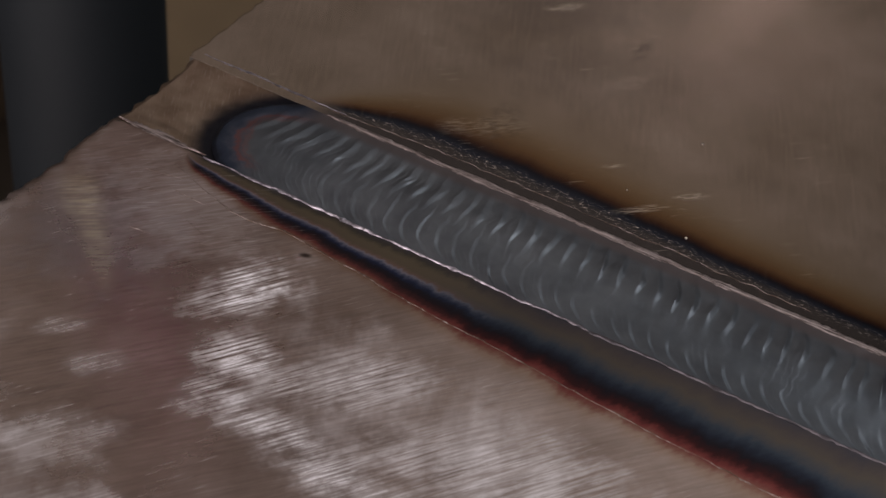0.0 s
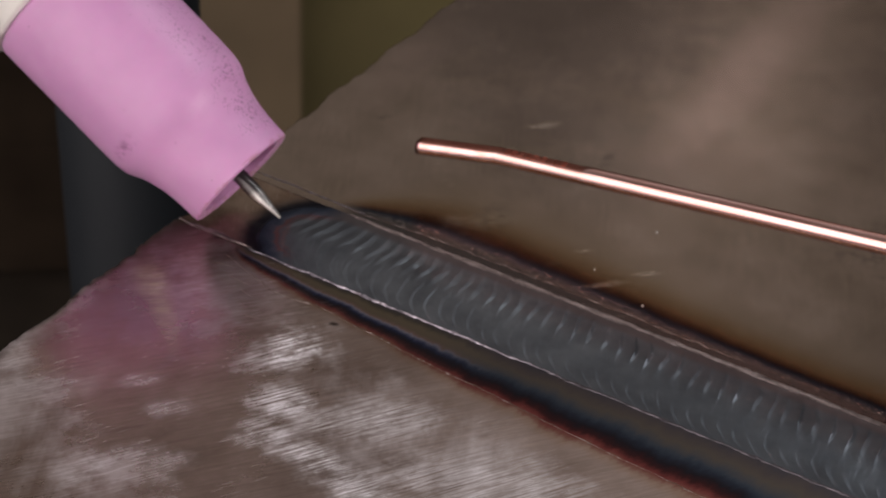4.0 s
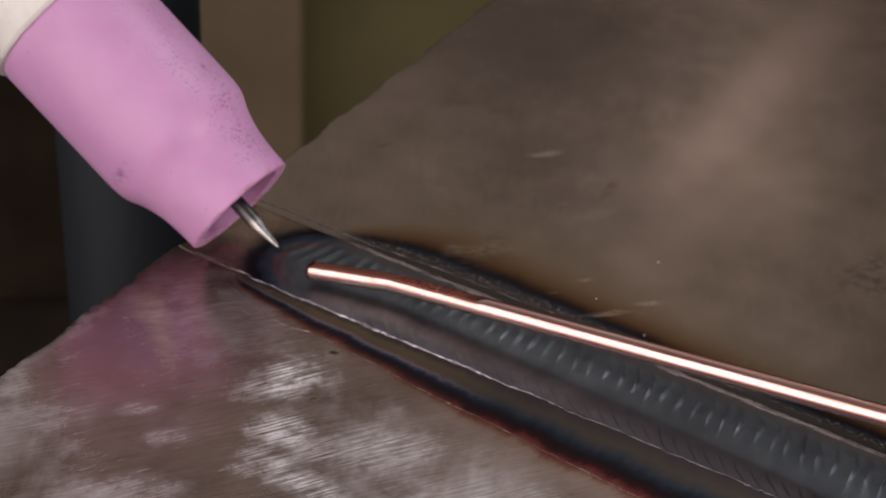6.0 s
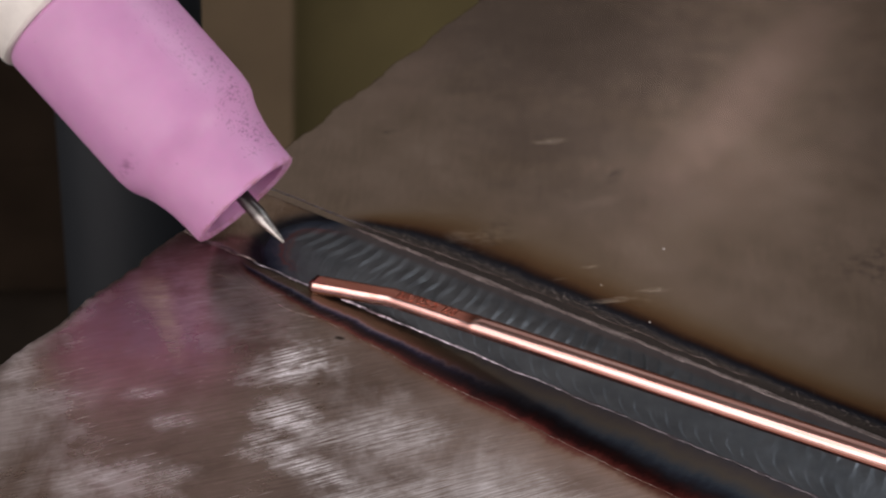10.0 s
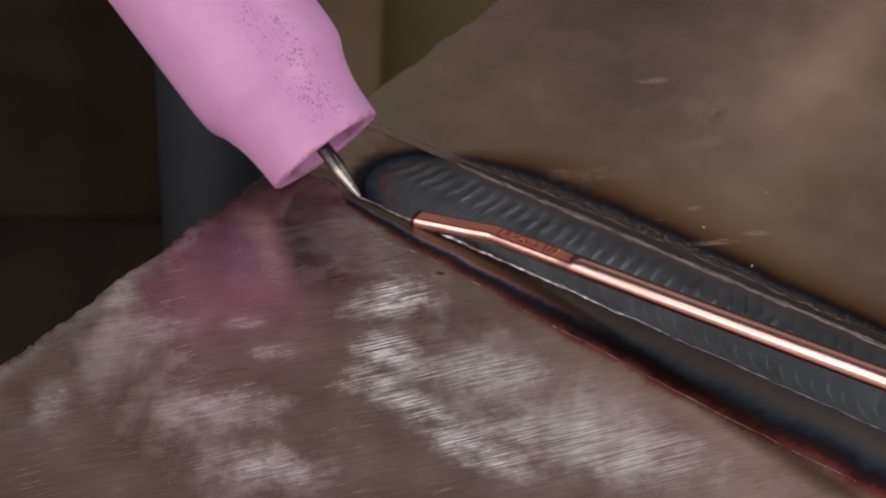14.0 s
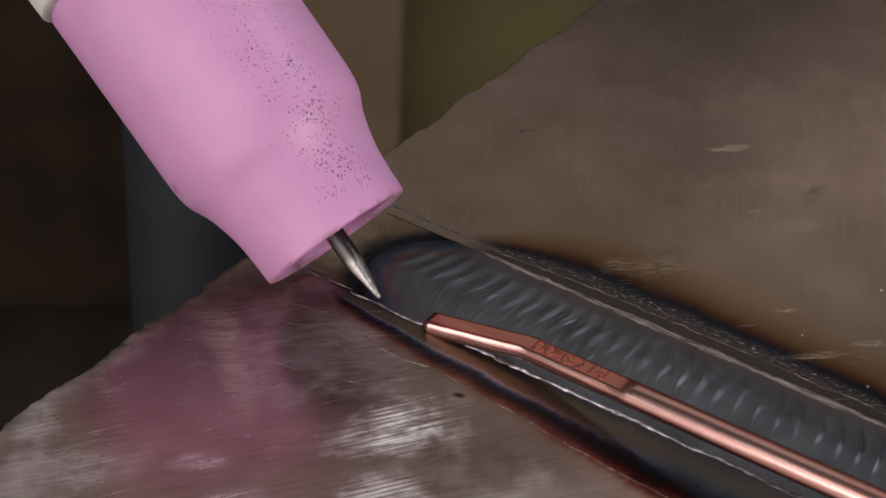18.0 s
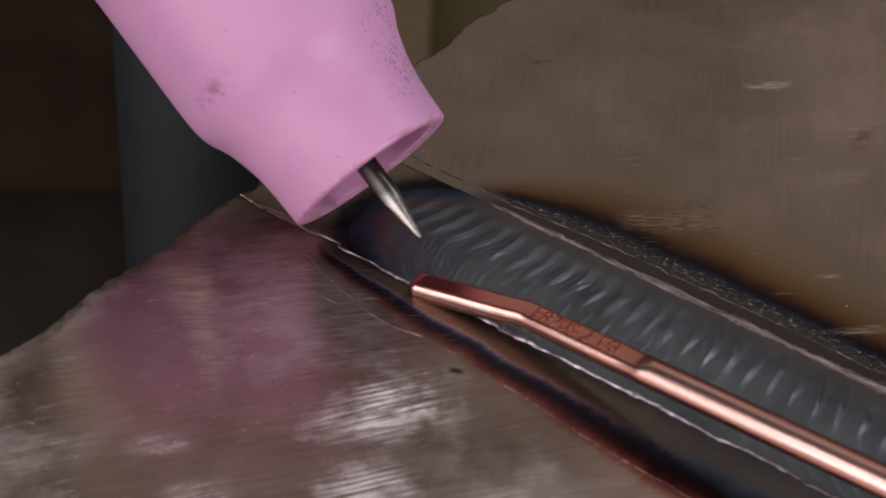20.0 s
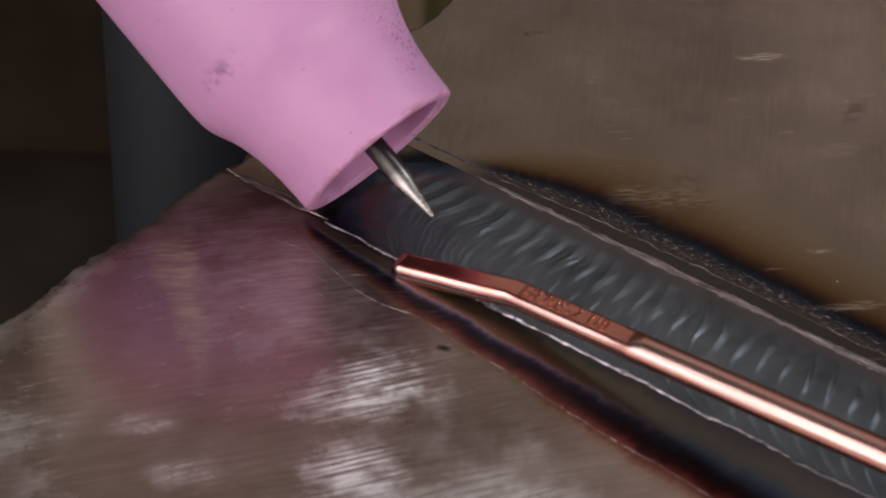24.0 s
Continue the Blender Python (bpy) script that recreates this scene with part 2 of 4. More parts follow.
def steel(name, near):
    """Ground mild steel with heat tint beside the weld."""
    m = Mat(name, 0.3, 1.0)
    x, y, z = m.axes()
    wob = m.math("MULTIPLY", m.math("SUBTRACT", m.noise(420, 5, 0.7, m.mapped((1, 2.2, 1), 58)), 0.5), 1.1)
    wob = m.math("ADD", wob, m.math("MULTIPLY", m.math("SUBTRACT", m.noise(210, 3, 0.6), 0.5), 2.2))
    lay = 52 if near else 118
    fine = m.noise(1, 5, 0.68, m.mapped((130, 2300, 1), lay))
    fine2 = m.noise(1, 4, 0.65, m.mapped((420, 3600, 1), lay + 7))
    cloud = m.noise(75, 4, 0.6)
    blot = m.noise(300, 4, 0.65)
    if near:
        base = m.ramp(cloud, [(0.3, (0.216, 0.154, 0.128)), (0.55, (0.30, 0.224, 0.192)), (0.75, (0.38, 0.295, 0.262))])
    else:
        base = m.ramp(cloud, [(0.3, (0.232, 0.180, 0.137)), (0.55, (0.30, 0.236, 0.188)), (0.75, (0.37, 0.295, 0.242))])
    base = m.mix(1.0, base, m.ramp(fine, [(0.34, 0.86), (0.5, 1.0), (0.66, 1.15)] if near else [(0.34, 0.96), (0.66, 1.04)]), "MULTIPLY")
    # heat tint: distance from the toe of the weld over the width of the zone
    far_from = m.math("MULTIPLY", y, -1.0) if near else m.math("SUBTRACT", y, 0.0165)
    along = m.math("MAXIMUM", m.math("SUBTRACT", x, 0.0125), 0.0)
    if near:
        width = m.math("ADD", m.math("MULTIPLY", m.math("POWER", along, 0.42), m.span(x, 0.040, 0.056, (0.0275, 0.0312))), 0.0003)
    else:
        width = m.math("ADD", m.math("MULTIPLY", m.span(along, 0.0, 0.024), 0.0052), m.span(along, 0.03, 0.09, (0.0008, -0.0012)))
    wav = m.math("MULTIPLY", m.math("SUBTRACT", m.noise(160, 4, 0.65, m.mapped((1, 0.25, 1))), 0.5), 0.46 if near else 0.30)
    ragged = m.math("MULTIPLY", m.math("SUBTRACT", m.noise(650, 5, 0.75) if near else fine2, 0.5), 0.16 if near else 0.05)
    ragged = m.math("ADD", ragged, m.math("MULTIPLY", m.math("SUBTRACT", fine, 0.5), 0.10 if near else 0.0))
    d = m.math("ADD", m.math("DIVIDE", far_from, m.math("MAXIMUM", width, 0.0002)), m.math("ADD", wav, ragged))
    if near:
        swell = m.span(x, 0.030, 0.075, (1.0, 0.85))
        across = m.math("MULTIPLY", m.math("POWER", m.math("MAXIMUM", d, 0.0), swell), 0.5)
        tint = m.ramp(across, [(0.0, (0.062, 0.057, 0.064)), (0.05, (0.064, 0.054, 0.046)), (0.12, (0.130, 0.103, 0.070)), (0.20, (0.128, 0.098, 0.070)), (0.24, (0.175, 0.112, 0.092)), (0.262, (0.205, 0.182, 0.215)), (0.285, (0.090, 0.094, 0.140)), (0.315, (0.024, 0.029, 0.062)), (0.35, (0.020, 0.018, 0.026)), (0.39, (0.026, 0.017, 0.020)), (0.435, (0.070, 0.028, 0.028)), (0.475, (0.165, 0.050, 0.044)), (0.55, (0.25, 0.155, 0.108))])
        later = m.ramp(across, [(0.0, (0.046, 0.041, 0.046)), (0.08, (0.060, 0.048, 0.046)), (0.16, (0.074, 0.059, 0.048)), (0.22, (0.060, 0.055, 0.055)), (0.27, (0.036, 0.043, 0.055)), (0.32, (0.020, 0.023, 0.033)), (0.37, (0.015, 0.012, 0.015)), (0.43, (0.038, 0.013, 0.013)), (0.475, (0.145, 0.036, 0.033)), (0.51, (0.180, 0.078, 0.060)), (0.55, (0.25, 0.155, 0.108))])
        tint = m.mix(m.span(x, 0.044, 0.064), tint, later)
        inside = m.span(d, 1.3, 0.98)
    else:
        tint = m.ramp(m.math("MULTIPLY", d, 0.4), [(0.0, (0.080, 0.069, 0.066)), (0.22, (0.072, 0.062, 0.059)), (0.30, (0.026, 0.030, 0.046)), (0.37, (0.013, 0.012, 0.018)), (0.44, (0.062, 0.027, 0.016)), (0.56, (0.165, 0.092, 0.042)), (0.75, (0.22, 0.147, 0.080)), (1.0, (0.26, 0.196, 0.136))])
        inside = m.span(d, 4.2, 1.2)
    body = m.span(x, 0.0115, 0.0155) if near else m.span(x, 0.017, 0.024)
    inside = m.math("MULTIPLY", inside, body)
    col = m.mix(inside, base, tint)
    if near:
        # a greyer place by the corner, cooling the cup's reflection through the colour
        col = m.mix(m.math("MULTIPLY", m.math("MULTIPLY", spot(m, 0.012, -0.019, 0.011, 0.010, 0, wob), 0.6), m.span(inside, 0.5, 0.0)), col, (0.30, 0.262, 0.27))
        # dull grey haze left by the wire wheel, in bands across its strokes
        sweep = m.noise(1, 5, 0.62, m.mapped((42, 120, 1), 116))
        left = spots(m, ((0.0105, -0.0495, 0.023, 0.0065, -29, 1.0), (0.038, -0.0580, 0.016, 0.006, -20, 0.9), (0.000, -0.036, 0.006, 0.005, 60, 0.8), (0.008, -0.070, 0.010, 0.004, 20, 0.4)), wob)
        right = spots(m, ((0.064, -0.0225, 0.030, 0.0085, -6, 0.85), (0.050, -0.0300, 0.012, 0.0050, -8, 0.8)), wob)
        open_part = m.math("MAXIMUM", left, right)
        haze = m.math("MULTIPLY", m.ramp(sweep, [(0.36, 0.05), (0.60, 1.0)]), m.math("ADD", m.math("MULTIPLY", open_part, 0.62), 0.05))
        haze = m.math("MULTIPLY", haze, m.span(d, 1.05, 2.0))
        haze = m.math("MULTIPLY", haze, m.ramp(fine, [(0.36, 0.72), (0.60, 1.0)]))
        # rubbed haze, strengthened in the colour to lift the mirrored cup mouth's darkness
        scuff_veil = m.math("MULTIPLY", spots(m, ((0.019, -0.009, 0.013, 0.0095, 0, 1.0),), wob), m.ramp(fine, [(0.36, 0.14), (0.66, 0.42)]))
        rim = m.math("MULTIPLY", m.span(m.math("ADD", x, m.math("MULTIPLY", blot, 0.004)), 0.0075, 0.001), m.math("MULTIPLY", m.span(y, -0.012, -0.026), m.ramp(blot, [(0.35, 0.1), (0.62, 0.7)])))
        haze = m.math("MAXIMUM", haze, rim)
        haze = m.math("MAXIMUM", haze, m.math("MULTIPLY", scuff_veil, m.span(d, 1.0, 1.5)))
        # bare bright places
        bright = spots(m, ((0.0340, -0.0170, 0.0062, 0.0036, 68, 1.2), (0.0404, -0.0272, 0.0044, 0.0038, 50, 1.05), (0.0470, -0.0270, 0.0050, 0.0030, 50, 0.6), (0.0418, -0.0335, 0.0045, 0.0030, 40, 0.9), (0.0500, -0.0345, 0.0080, 0.0026, 0, 0.9), (0.0610, -0.0365, 0.0090, 0.0036, 0, 0.85), (0.066, -0.029, 0.0070, 0.0050, 40, 0.45), (0.054, -0.022, 0.0075, 0.0040, 40, 0.6), (0.075, -0.025, 0.012, 0.006, 20, 0.5), (0.0022, -0.040, 0.004, 0.0022, -60, 0.6), (0.0105, -0.0430, 0.007, 0.0035, 30, 0.4), (0.0206, -0.0344, 0.0030, 0.0014, 45, 0.5), (0.0278, -0.0370, 0.0032, 0.0018, 45, 0.55), (0.0106, -0.0630, 0.005, 0.0022, -58, 0.5), (0.042, -0.0558, 0.007, 0.004, 30, 0.7), (0.030, -0.0505, 0.008, 0.004, 40, 0.55)), m.math("MULTIPLY", wob, 0.7))
        line = m.noise(1, 4, 0.65, m.mapped((90, 3000, 1), lay + 6))
        streak = m.ramp(m.math("ADD", m.math("MULTIPLY", line, 0.75), m.math("MULTIPLY", fine, 0.25)), [(0.43, 0.0), (0.55, 1.0)])
        streak = m.math("MAXIMUM", streak, m.span(y, -0.028, -0.040, (0.02, 0.5)))
        bright = m.math("MULTIPLY", m.math("MULTIPLY", bright, streak), m.ramp(blot, [(0.32, 0.3), (0.55, 1.0)]))
        # fine scratches round the place where the cup rocks
        rub = m.math("MULTIPLY", spots(m, ((0.020, -0.0085, 0.012, 0.0085, 0, 1.0), (0.008, -0.006, 0.008, 0.006, 0, 0.8)), wob), m.ramp(m.noise(1, 4, 0.7, m.mapped((170, 3600, 1), 40)), [(0.56, 0.0), (0.70, 1.0)]))
        stray = m.math("MULTIPLY", m.ramp(m.noise(140, 3), [(0.47, 0.0), (0.60, 1.0)]), m.ramp(m.noise(1, 3, 0.6, m.mapped((190, 2800, 1), lay + 8)), [(0.60, 0.0), (0.69, 1.0)]))
        stray = m.math("MULTIPLY", stray, m.span(d, 1.1, 1.6))
        brass = m.math("MULTIPLY", spots(m, ((0.0072, -0.0146, 0.0052, 0.0024, -42, 1.0), (0.0125, -0.0190, 0.0062, 0.0018, -42, 0.8), (0.0170, -0.0230, 0.0050, 0.0014, -42, 0.5)), m.math("MULTIPLY", wob, 0.6)), m.ramp(m.noise(1, 2, 0.5, m.mapped((170, 3000, 1), 38)), [(0.42, 0.30), (0.66, 1.0)]))
        col = m.mix(haze, col, (0.66, 0.60, 0.60))
        col = m.mix(bright, col, (0.96, 0.92, 0.95))
        col = m.mix(m.math("MULTIPLY", brass, 0.6), col, (0.62, 0.53, 0.36))
        marks = m.math("MAXIMUM", m.math("MULTIPLY", rub, 0.6), m.math("MULTIPLY", stray, 0.42))
        col = m.mix(marks, col, (0.80, 0.73, 0.71))
        col = m.mix(m.math("MULTIPLY", spot(m, 0.0360, -0.00805, 0.0007, 0.0004, 20, m.math("MULTIPLY", wob, 0.5)), 0.9), col, (0.03, 0.02, 0.016))
        dull = m.math("MAXIMUM", m.math("MAXIMUM", haze, bright), m.math("MAXIMUM", m.math("MULTIPLY", brass, 0.8), marks))
        m.set(Metallic=m.math("SUBTRACT", m.math("SUBTRACT", 1.0, m.math("MULTIPLY", dull, 0.30)), m.math("MULTIPLY", bright, 0.25)))
        rough = m.math("ADD", m.math("ADD", m.math("MULTIPLY", blot, 0.10), m.span(y, -0.030, -0.012, (0.16, 0.24))), m.math("ADD", m.math("MULTIPLY", dull, 0.24), m.math("MAXIMUM", m.math("MULTIPLY", m.math("MAXIMUM", open_part, inside), 0.12), m.span(x, 0.038, 0.062, (0.0, 0.22)))))
        lift = m.math("ADD", m.math("MULTIPLY", open_part, 0.35), 0.3)
    else:
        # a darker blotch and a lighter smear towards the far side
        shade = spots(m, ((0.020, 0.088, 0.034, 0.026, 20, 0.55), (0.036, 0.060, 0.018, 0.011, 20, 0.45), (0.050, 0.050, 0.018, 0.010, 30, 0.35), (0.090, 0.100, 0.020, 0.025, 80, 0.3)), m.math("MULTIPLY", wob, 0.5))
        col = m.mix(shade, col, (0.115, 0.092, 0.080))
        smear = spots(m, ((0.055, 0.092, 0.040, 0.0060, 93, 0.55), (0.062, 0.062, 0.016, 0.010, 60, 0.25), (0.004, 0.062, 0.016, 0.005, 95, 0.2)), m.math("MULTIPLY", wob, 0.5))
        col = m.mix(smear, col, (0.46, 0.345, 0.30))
        speck = m.ramp(m.noise(1, 4, 0.8, m.mapped((1300, 4200, 1), 10)), [(0.57, 0.0), (0.66, 1.0)])
        rag = m.math("MULTIPLY", m.math("MULTIPLY", m.span(d, 0.85, 0.68), m.span(d, 0.25, 0.6)), speck)
        col = m.mix(m.math("MULTIPLY", rag, body), col, (0.88, 0.80, 0.74))
        col = m.mix(m.math("MULTIPLY", m.ramp(fine, [(0.5, 0.0), (0.68, 1.0)]), m.span(inside, 0.5, 0.0, (0.0, 0.07))), col, (0.56, 0.46, 0.37))
        col = m.mix(m.math("MULTIPLY", m.ramp(m.noise(1, 3, 0.6, m.mapped((160, 3000, 1), 122)), [(0.55, 0.0), (0.72, 1.0)]), 0.06), col, (0.14, 0.105, 0.075))
        scuff = spots(m, ((0.0344, 0.0573, 0.0032, 0.0008, 47, 0.7), (0.0375, 0.0250, 0.0030, 0.0016, 40, 0.35), (0.0573, 0.0292, 0.0014, 0.0004, 45, 0.6), (0.0642, 0.0233, 0.0030, 0.0006, 45, 0.7), (0.0682, 0.0293, 0.0022, 0.0005, 45, 0.6), (0.05, 0.046, 0.004, 0.0012, 60, 0.2), (0.0405, 0.0270, 0.0045, 0.0020, 40, 0.30)), wob)
        scuff = m.math("MULTIPLY", scuff, m.ramp(m.noise(1, 3, 0.6, m.mapped((500, 4200, 1), 46)), [(0.44, 0.0), (0.56, 1.0)]))
        nick = m.math("MULTIPLY", m.ramp(m.noise(120, 3), [(0.52, 0.0), (0.62, 1.0)]), m.ramp(m.noise(1, 3, 0.6, m.mapped((260, 2800, 1), 44)), [(0.62, 0.0), (0.72, 1.0)]))
        scuff = m.math("MAXIMUM", m.math("MULTIPLY", scuff, 0.6), m.math("MULTIPLY", nick, 0.28))
        col = m.mix(scuff, col, (0.86, 0.78, 0.66))
        dark = m.math("MULTIPLY", m.ramp(m.noise(40, 3), [(0.48, 0.0), (0.65, 1.0)]), m.ramp(m.noise(1, 3, 0.6, m.mapped((240, 1500, 1), 118)), [(0.55, 0.0), (0.7, 1.0)]))
        col = m.mix(m.math("MULTIPLY", dark, 0.28), col, (0.155, 0.12, 0.09))
        grime = spots(m, ((0.0108, 0.0436, 0.0016, 0.0006, 45, 0.8), (0.0480, 0.0540, 0.0030, 0.0010, 100, 0.45), (0.098, 0.058, 0.010, 0.006, 30, 0.6), (0.042, 0.027, 0.005, 0.003, 118, 0.35)), wob)
        grime = m.math("MULTIPLY", grime, m.ramp(m.noise(700, 4, 0.7), [(0.45, 0.1), (0.6, 1.0)]))
        col = m.mix(grime, col, (0.085, 0.062, 0.050))
        rough = m.math("ADD", m.math("MULTIPLY", blot, 0.14), 0.16)
        lift = 0.06
    height = m.math("MULTIPLY", m.math("ADD", fine, m.math("MULTIPLY", fine2, 0.7)), lift)
    m.bump(height, 0.3, 0.00005)
    # the grinding lines spread reflections across themselves
    way = m.t.nodes.new("ShaderNodeCombineXYZ")
    way.inputs[0].default_value, way.inputs[1].default_value = math.cos(radians(lay + 90)), math.sin(radians(lay + 90))
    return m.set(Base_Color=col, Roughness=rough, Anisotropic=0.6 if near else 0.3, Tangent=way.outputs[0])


def from_start(m):
    """1 on the outline of the weld's start, growing outwards from it."""
    n = m.t.nodes.new("ShaderNodeVectorMath")
    n.operation = "LENGTH"
    m.link(m.mapped((1 / 0.0105, 1 / 0.0093, 0), 0, (-0.0224, -0.0080, 0)), n.inputs[0])
    return n.outputs["Value"]


def weld_metal():
    m = Mat("weld_metal", 0.33, 0.92)
    n1, n2 = m.noise(900, 4), m.noise(180, 3)
    x, y, z = m.axes()
    col = m.ramp(n2, [(0.3, (0.106, 0.115, 0.130)), (0.7, (0.176, 0.190, 0.210))])
    band = m.math("MULTIPLY", m.span(y, 0.0136, 0.0152), 0.7)
    col = m.mix(m.span(x, 0.034, 0.020, (0.0, 0.38)), col, (0.055, 0.060, 0.068))
    col = m.mix(m.span(x, 0.050, 0.090, (0.0, 0.45)), col, (0.060, 0.066, 0.078))
    col = m.mix(band, col, (0.112, 0.083, 0.080))
    # straw, purple and blue colours where the weld begins
    r = m.math("ADD", from_start(m), m.math("MULTIPLY", m.math("SUBTRACT", m.noise(330, 5, 0.65), 0.5), 0.42))
    left = m.span(x, 0.0225, 0.018)
    hue = m.ramp(r, [(0.50, (0.12, 0.12, 0.125)), (0.58, (0.19, 0.085, 0.08)), (0.62, (0.095, 0.088, 0.105)), (0.69, (0.16, 0.074, 0.074)), (0.74, (0.080, 0.082, 0.108)), (0.82, (0.044, 0.054, 0.080)), (0.92, (0.030, 0.039, 0.062)), (1.0, (0.019, 0.021, 0.032))])
    col = m.mix(m.math("MULTIPLY", left, m.span(r, 0.5, 0.66)), col, hue)
    m.bump(m.noise(2600, 3), 0.2, 0.00004)
    return m.set(Base_Color=col, Roughness=m.math("ADD", m.math("MULTIPLY", n1, 0.14), m.span(x, 0.040, 0.022, (0.29, 0.38))))


def toe_metal():
    m = Mat("bright_edge_steel", 0.46, 0.95)
    col = m.ramp(m.noise(700, 4, 0.65), [(0.38, (0.14, 0.125, 0.14)), (0.60, (0.70, 0.64, 0.72))])
    col = m.mix(m.span(m.axes()[0], 0.048, 0.074, (0.0, 0.92)), col, (0.080, 0.072, 0.080))
    col = m.mix(m.span(m.axes()[0], 0.033, 0.024, (0.0, 0.7)), col, (0.115, 0.105, 0.125))
    m.bump(m.noise(2400, 2), 0.4, 0.00006)
    return m.set(Base_Color=col)


def far_toe_metal():
    m = Mat("soft_bright_edge_steel", 0.5, 0.95)
    col = m.ramp(m.noise(1, 5, 0.75, m.mapped((260, 4600, 1))), [(0.42, (0.10, 0.076, 0.072)), (0.62, (0.66, 0.55, 0.53))])
    col = m.mix(m.span(m.axes()[0], 0.085, 0.120, (0.0, 0.7)), col, (0.11, 0.088, 0.082))
    m.bump(m.noise(1, 3, 0.6, m.mapped((400, 3000, 1))), 0.4, 0.00006)
    return m.set(Base_Color=col)


def scratch_metal():
    m = Mat("scratched_bright_steel", 0.45, 0.9)
    col = m.ramp(m.noise(380, 6, 0.8), [(0.46, (0.12, 0.08, 0.06)), (0.64, (0.56, 0.47, 0.45))])
    return m.set(Base_Color=col)


def groove_metal():
    m = Mat("tinted_groove_steel", 0.35, 0.9)
    fine = m.noise(1, 3, 0.6, m.mapped((300, 4200, 1), 120))
    col = m.ramp(m.noise(240, 4), [(0.3, (0.19, 0.128, 0.088)), (0.7, (0.33, 0.248, 0.185))])
    col = m.mix(m.math("MULTIPLY", m.ramp(fine, [(0.55, 0.0), (0.8, 1.0)]), 0.4), col, (0.6, 0.5, 0.45))
    r = m.math("ADD", from_start(m), m.math("MULTIPLY", m.math("SUBTRACT", m.noise(500, 3), 0.5), 0.1))
    col = m.mix(m.span(r, 1.4, 1.08), col, m.ramp(r, [(0.98, (0.012, 0.015, 0.025)), (1.0, (0.012, 0.012, 0.018))]))
    m.bump(fine, 0.35, 0.00006)
    return m.set(Base_Color=col)


def cut_edge():
    m = Mat("rough_cut_steel", 0.5, 0.85)
    n = m.noise(1, 4, 0.6, m.mapped((900, 900, 200)))
    m.bump(n, 0.6, 0.0003)
    return m.set(Base_Color=m.ramp(n, [(0.3, (0.12, 0.10, 0.085)), (0.7, (0.32, 0.28, 0.25))]))


def alumina():
    """Pink fired alumina, with soot specks in one patch and a few smudges."""
    m = Mat("pink_alumina", 0.46, 0.0)
    x, y, z = m.axes()
    base = m.ramp(m.noise(120, 3), [(0.3, (0.545, 0.275, 0.495)), (0.7, (0.60, 0.312, 0.54))])
    ang = m.math("ARCTAN2", y, x)
    patch = m.math("MULTIPLY", m.span(m.math("ABSOLUTE", m.math("ADD", ang, 0.26)), 0.85, 0.1), m.math("MULTIPLY", m.span(z, 0.0088, 0.0125), m.span(z, 0.075, 0.014)))
    patch = m.math("MULTIPLY", patch, m.span(m.noise(260, 2), 0.3, 0.6, (0.45, 1.0)))
    fleck = 0.0
    for scale, much, size in ((2200, 0.92, 0.46), (3600, 1.05, 0.46)):
        n = m.node("ShaderNodeTexVoronoi", Scale=scale)
        m.link(m.coords(), n.inputs["Vector"])
        pick = m.t.nodes.new("ShaderNodeSeparateColor")
        m.link(n.outputs["Color"], pick.inputs[0])
        size_here = m.math("MULTIPLY", m.math("SUBTRACT", m.math("MULTIPLY", patch, much), pick.outputs[0]), size)
        fleck = m.math("MAXIMUM", fleck, m.span(m.math("SUBTRACT", n.outputs["Distance"], size_here), 0.06, -0.06))
    col = m.mix(m.math("MULTIPLY", fleck, 0.72), base, (0.045, 0.015, 0.045))
    smudge = m.math("MULTIPLY", m.span(m.math("ABSOLUTE", m.math("SUBTRACT", ang, -2.1)), 0.34, 0.05), m.span(m.math("ABSOLUTE", m.math("SUBTRACT", z, 0.0232)), 0.0018, 0.0))
    smudge = m.math("MULTIPLY", smudge, m.ramp(m.noise(650, 5, 0.7), [(0.46, 0.0), (0.58, 1.0)]))
    col = m.mix(m.math("MULTIPLY", smudge, 0.6), col, (0.16, 0.05, 0.13))
    stray = m.ramp(m.cells(330), [(0.03, 1.0), (0.06, 0.0)])
    col = m.mix(m.math("MULTIPLY", stray, 0.45), col, (0.2, 0.08, 0.16))
    # brown stain and wear on the lip
    lip = m.math("MULTIPLY", m.span(z, 0.0094, 0.0088), m.ramp(m.noise(520, 4, 0.7), [(0.45, 0.0), (0.62, 1.0)]))
    col = m.mix(m.math("MULTIPLY", lip, 0.55), col, (0.30, 0.13, 0.11))
    m.bump(m.noise(2500, 3), 0.12, 0.00004)
    m.b.inputs["Subsurface Weight"].default_value = 0.4
    m.b.inputs["Subsurface Scale"].default_value = 0.4
    m.b.inputs["Subsurface Radius"].default_value = (0.0060, 0.0034, 0.0050)
    m.b.inputs["Specular IOR Level"].default_value = 0.5
    return m.set(Base_Color=col)


def plain(name, colour, rough, metal=0.0, scale=300.0, spread=0.12, bump=0.15, dist=0.00005, gloss=0.5):
    m = Mat(name, rough, metal)
    m.b.inputs["Specular IOR Level"].default_value = gloss
    n = m.noise(scale, 4)
    lo, hi = tuple(c * (1 - spread) for c in colour), tuple(c * (1 + spread) for c in colour)
    if bump:
        m.bump(n, bump, dist)
    return m.set(Base_Color=m.ramp(n, [(0.3, lo), (0.7, hi)]), Roughness=m.math("ADD", m.math("MULTIPLY", n, 0.15), rough - 0.07))


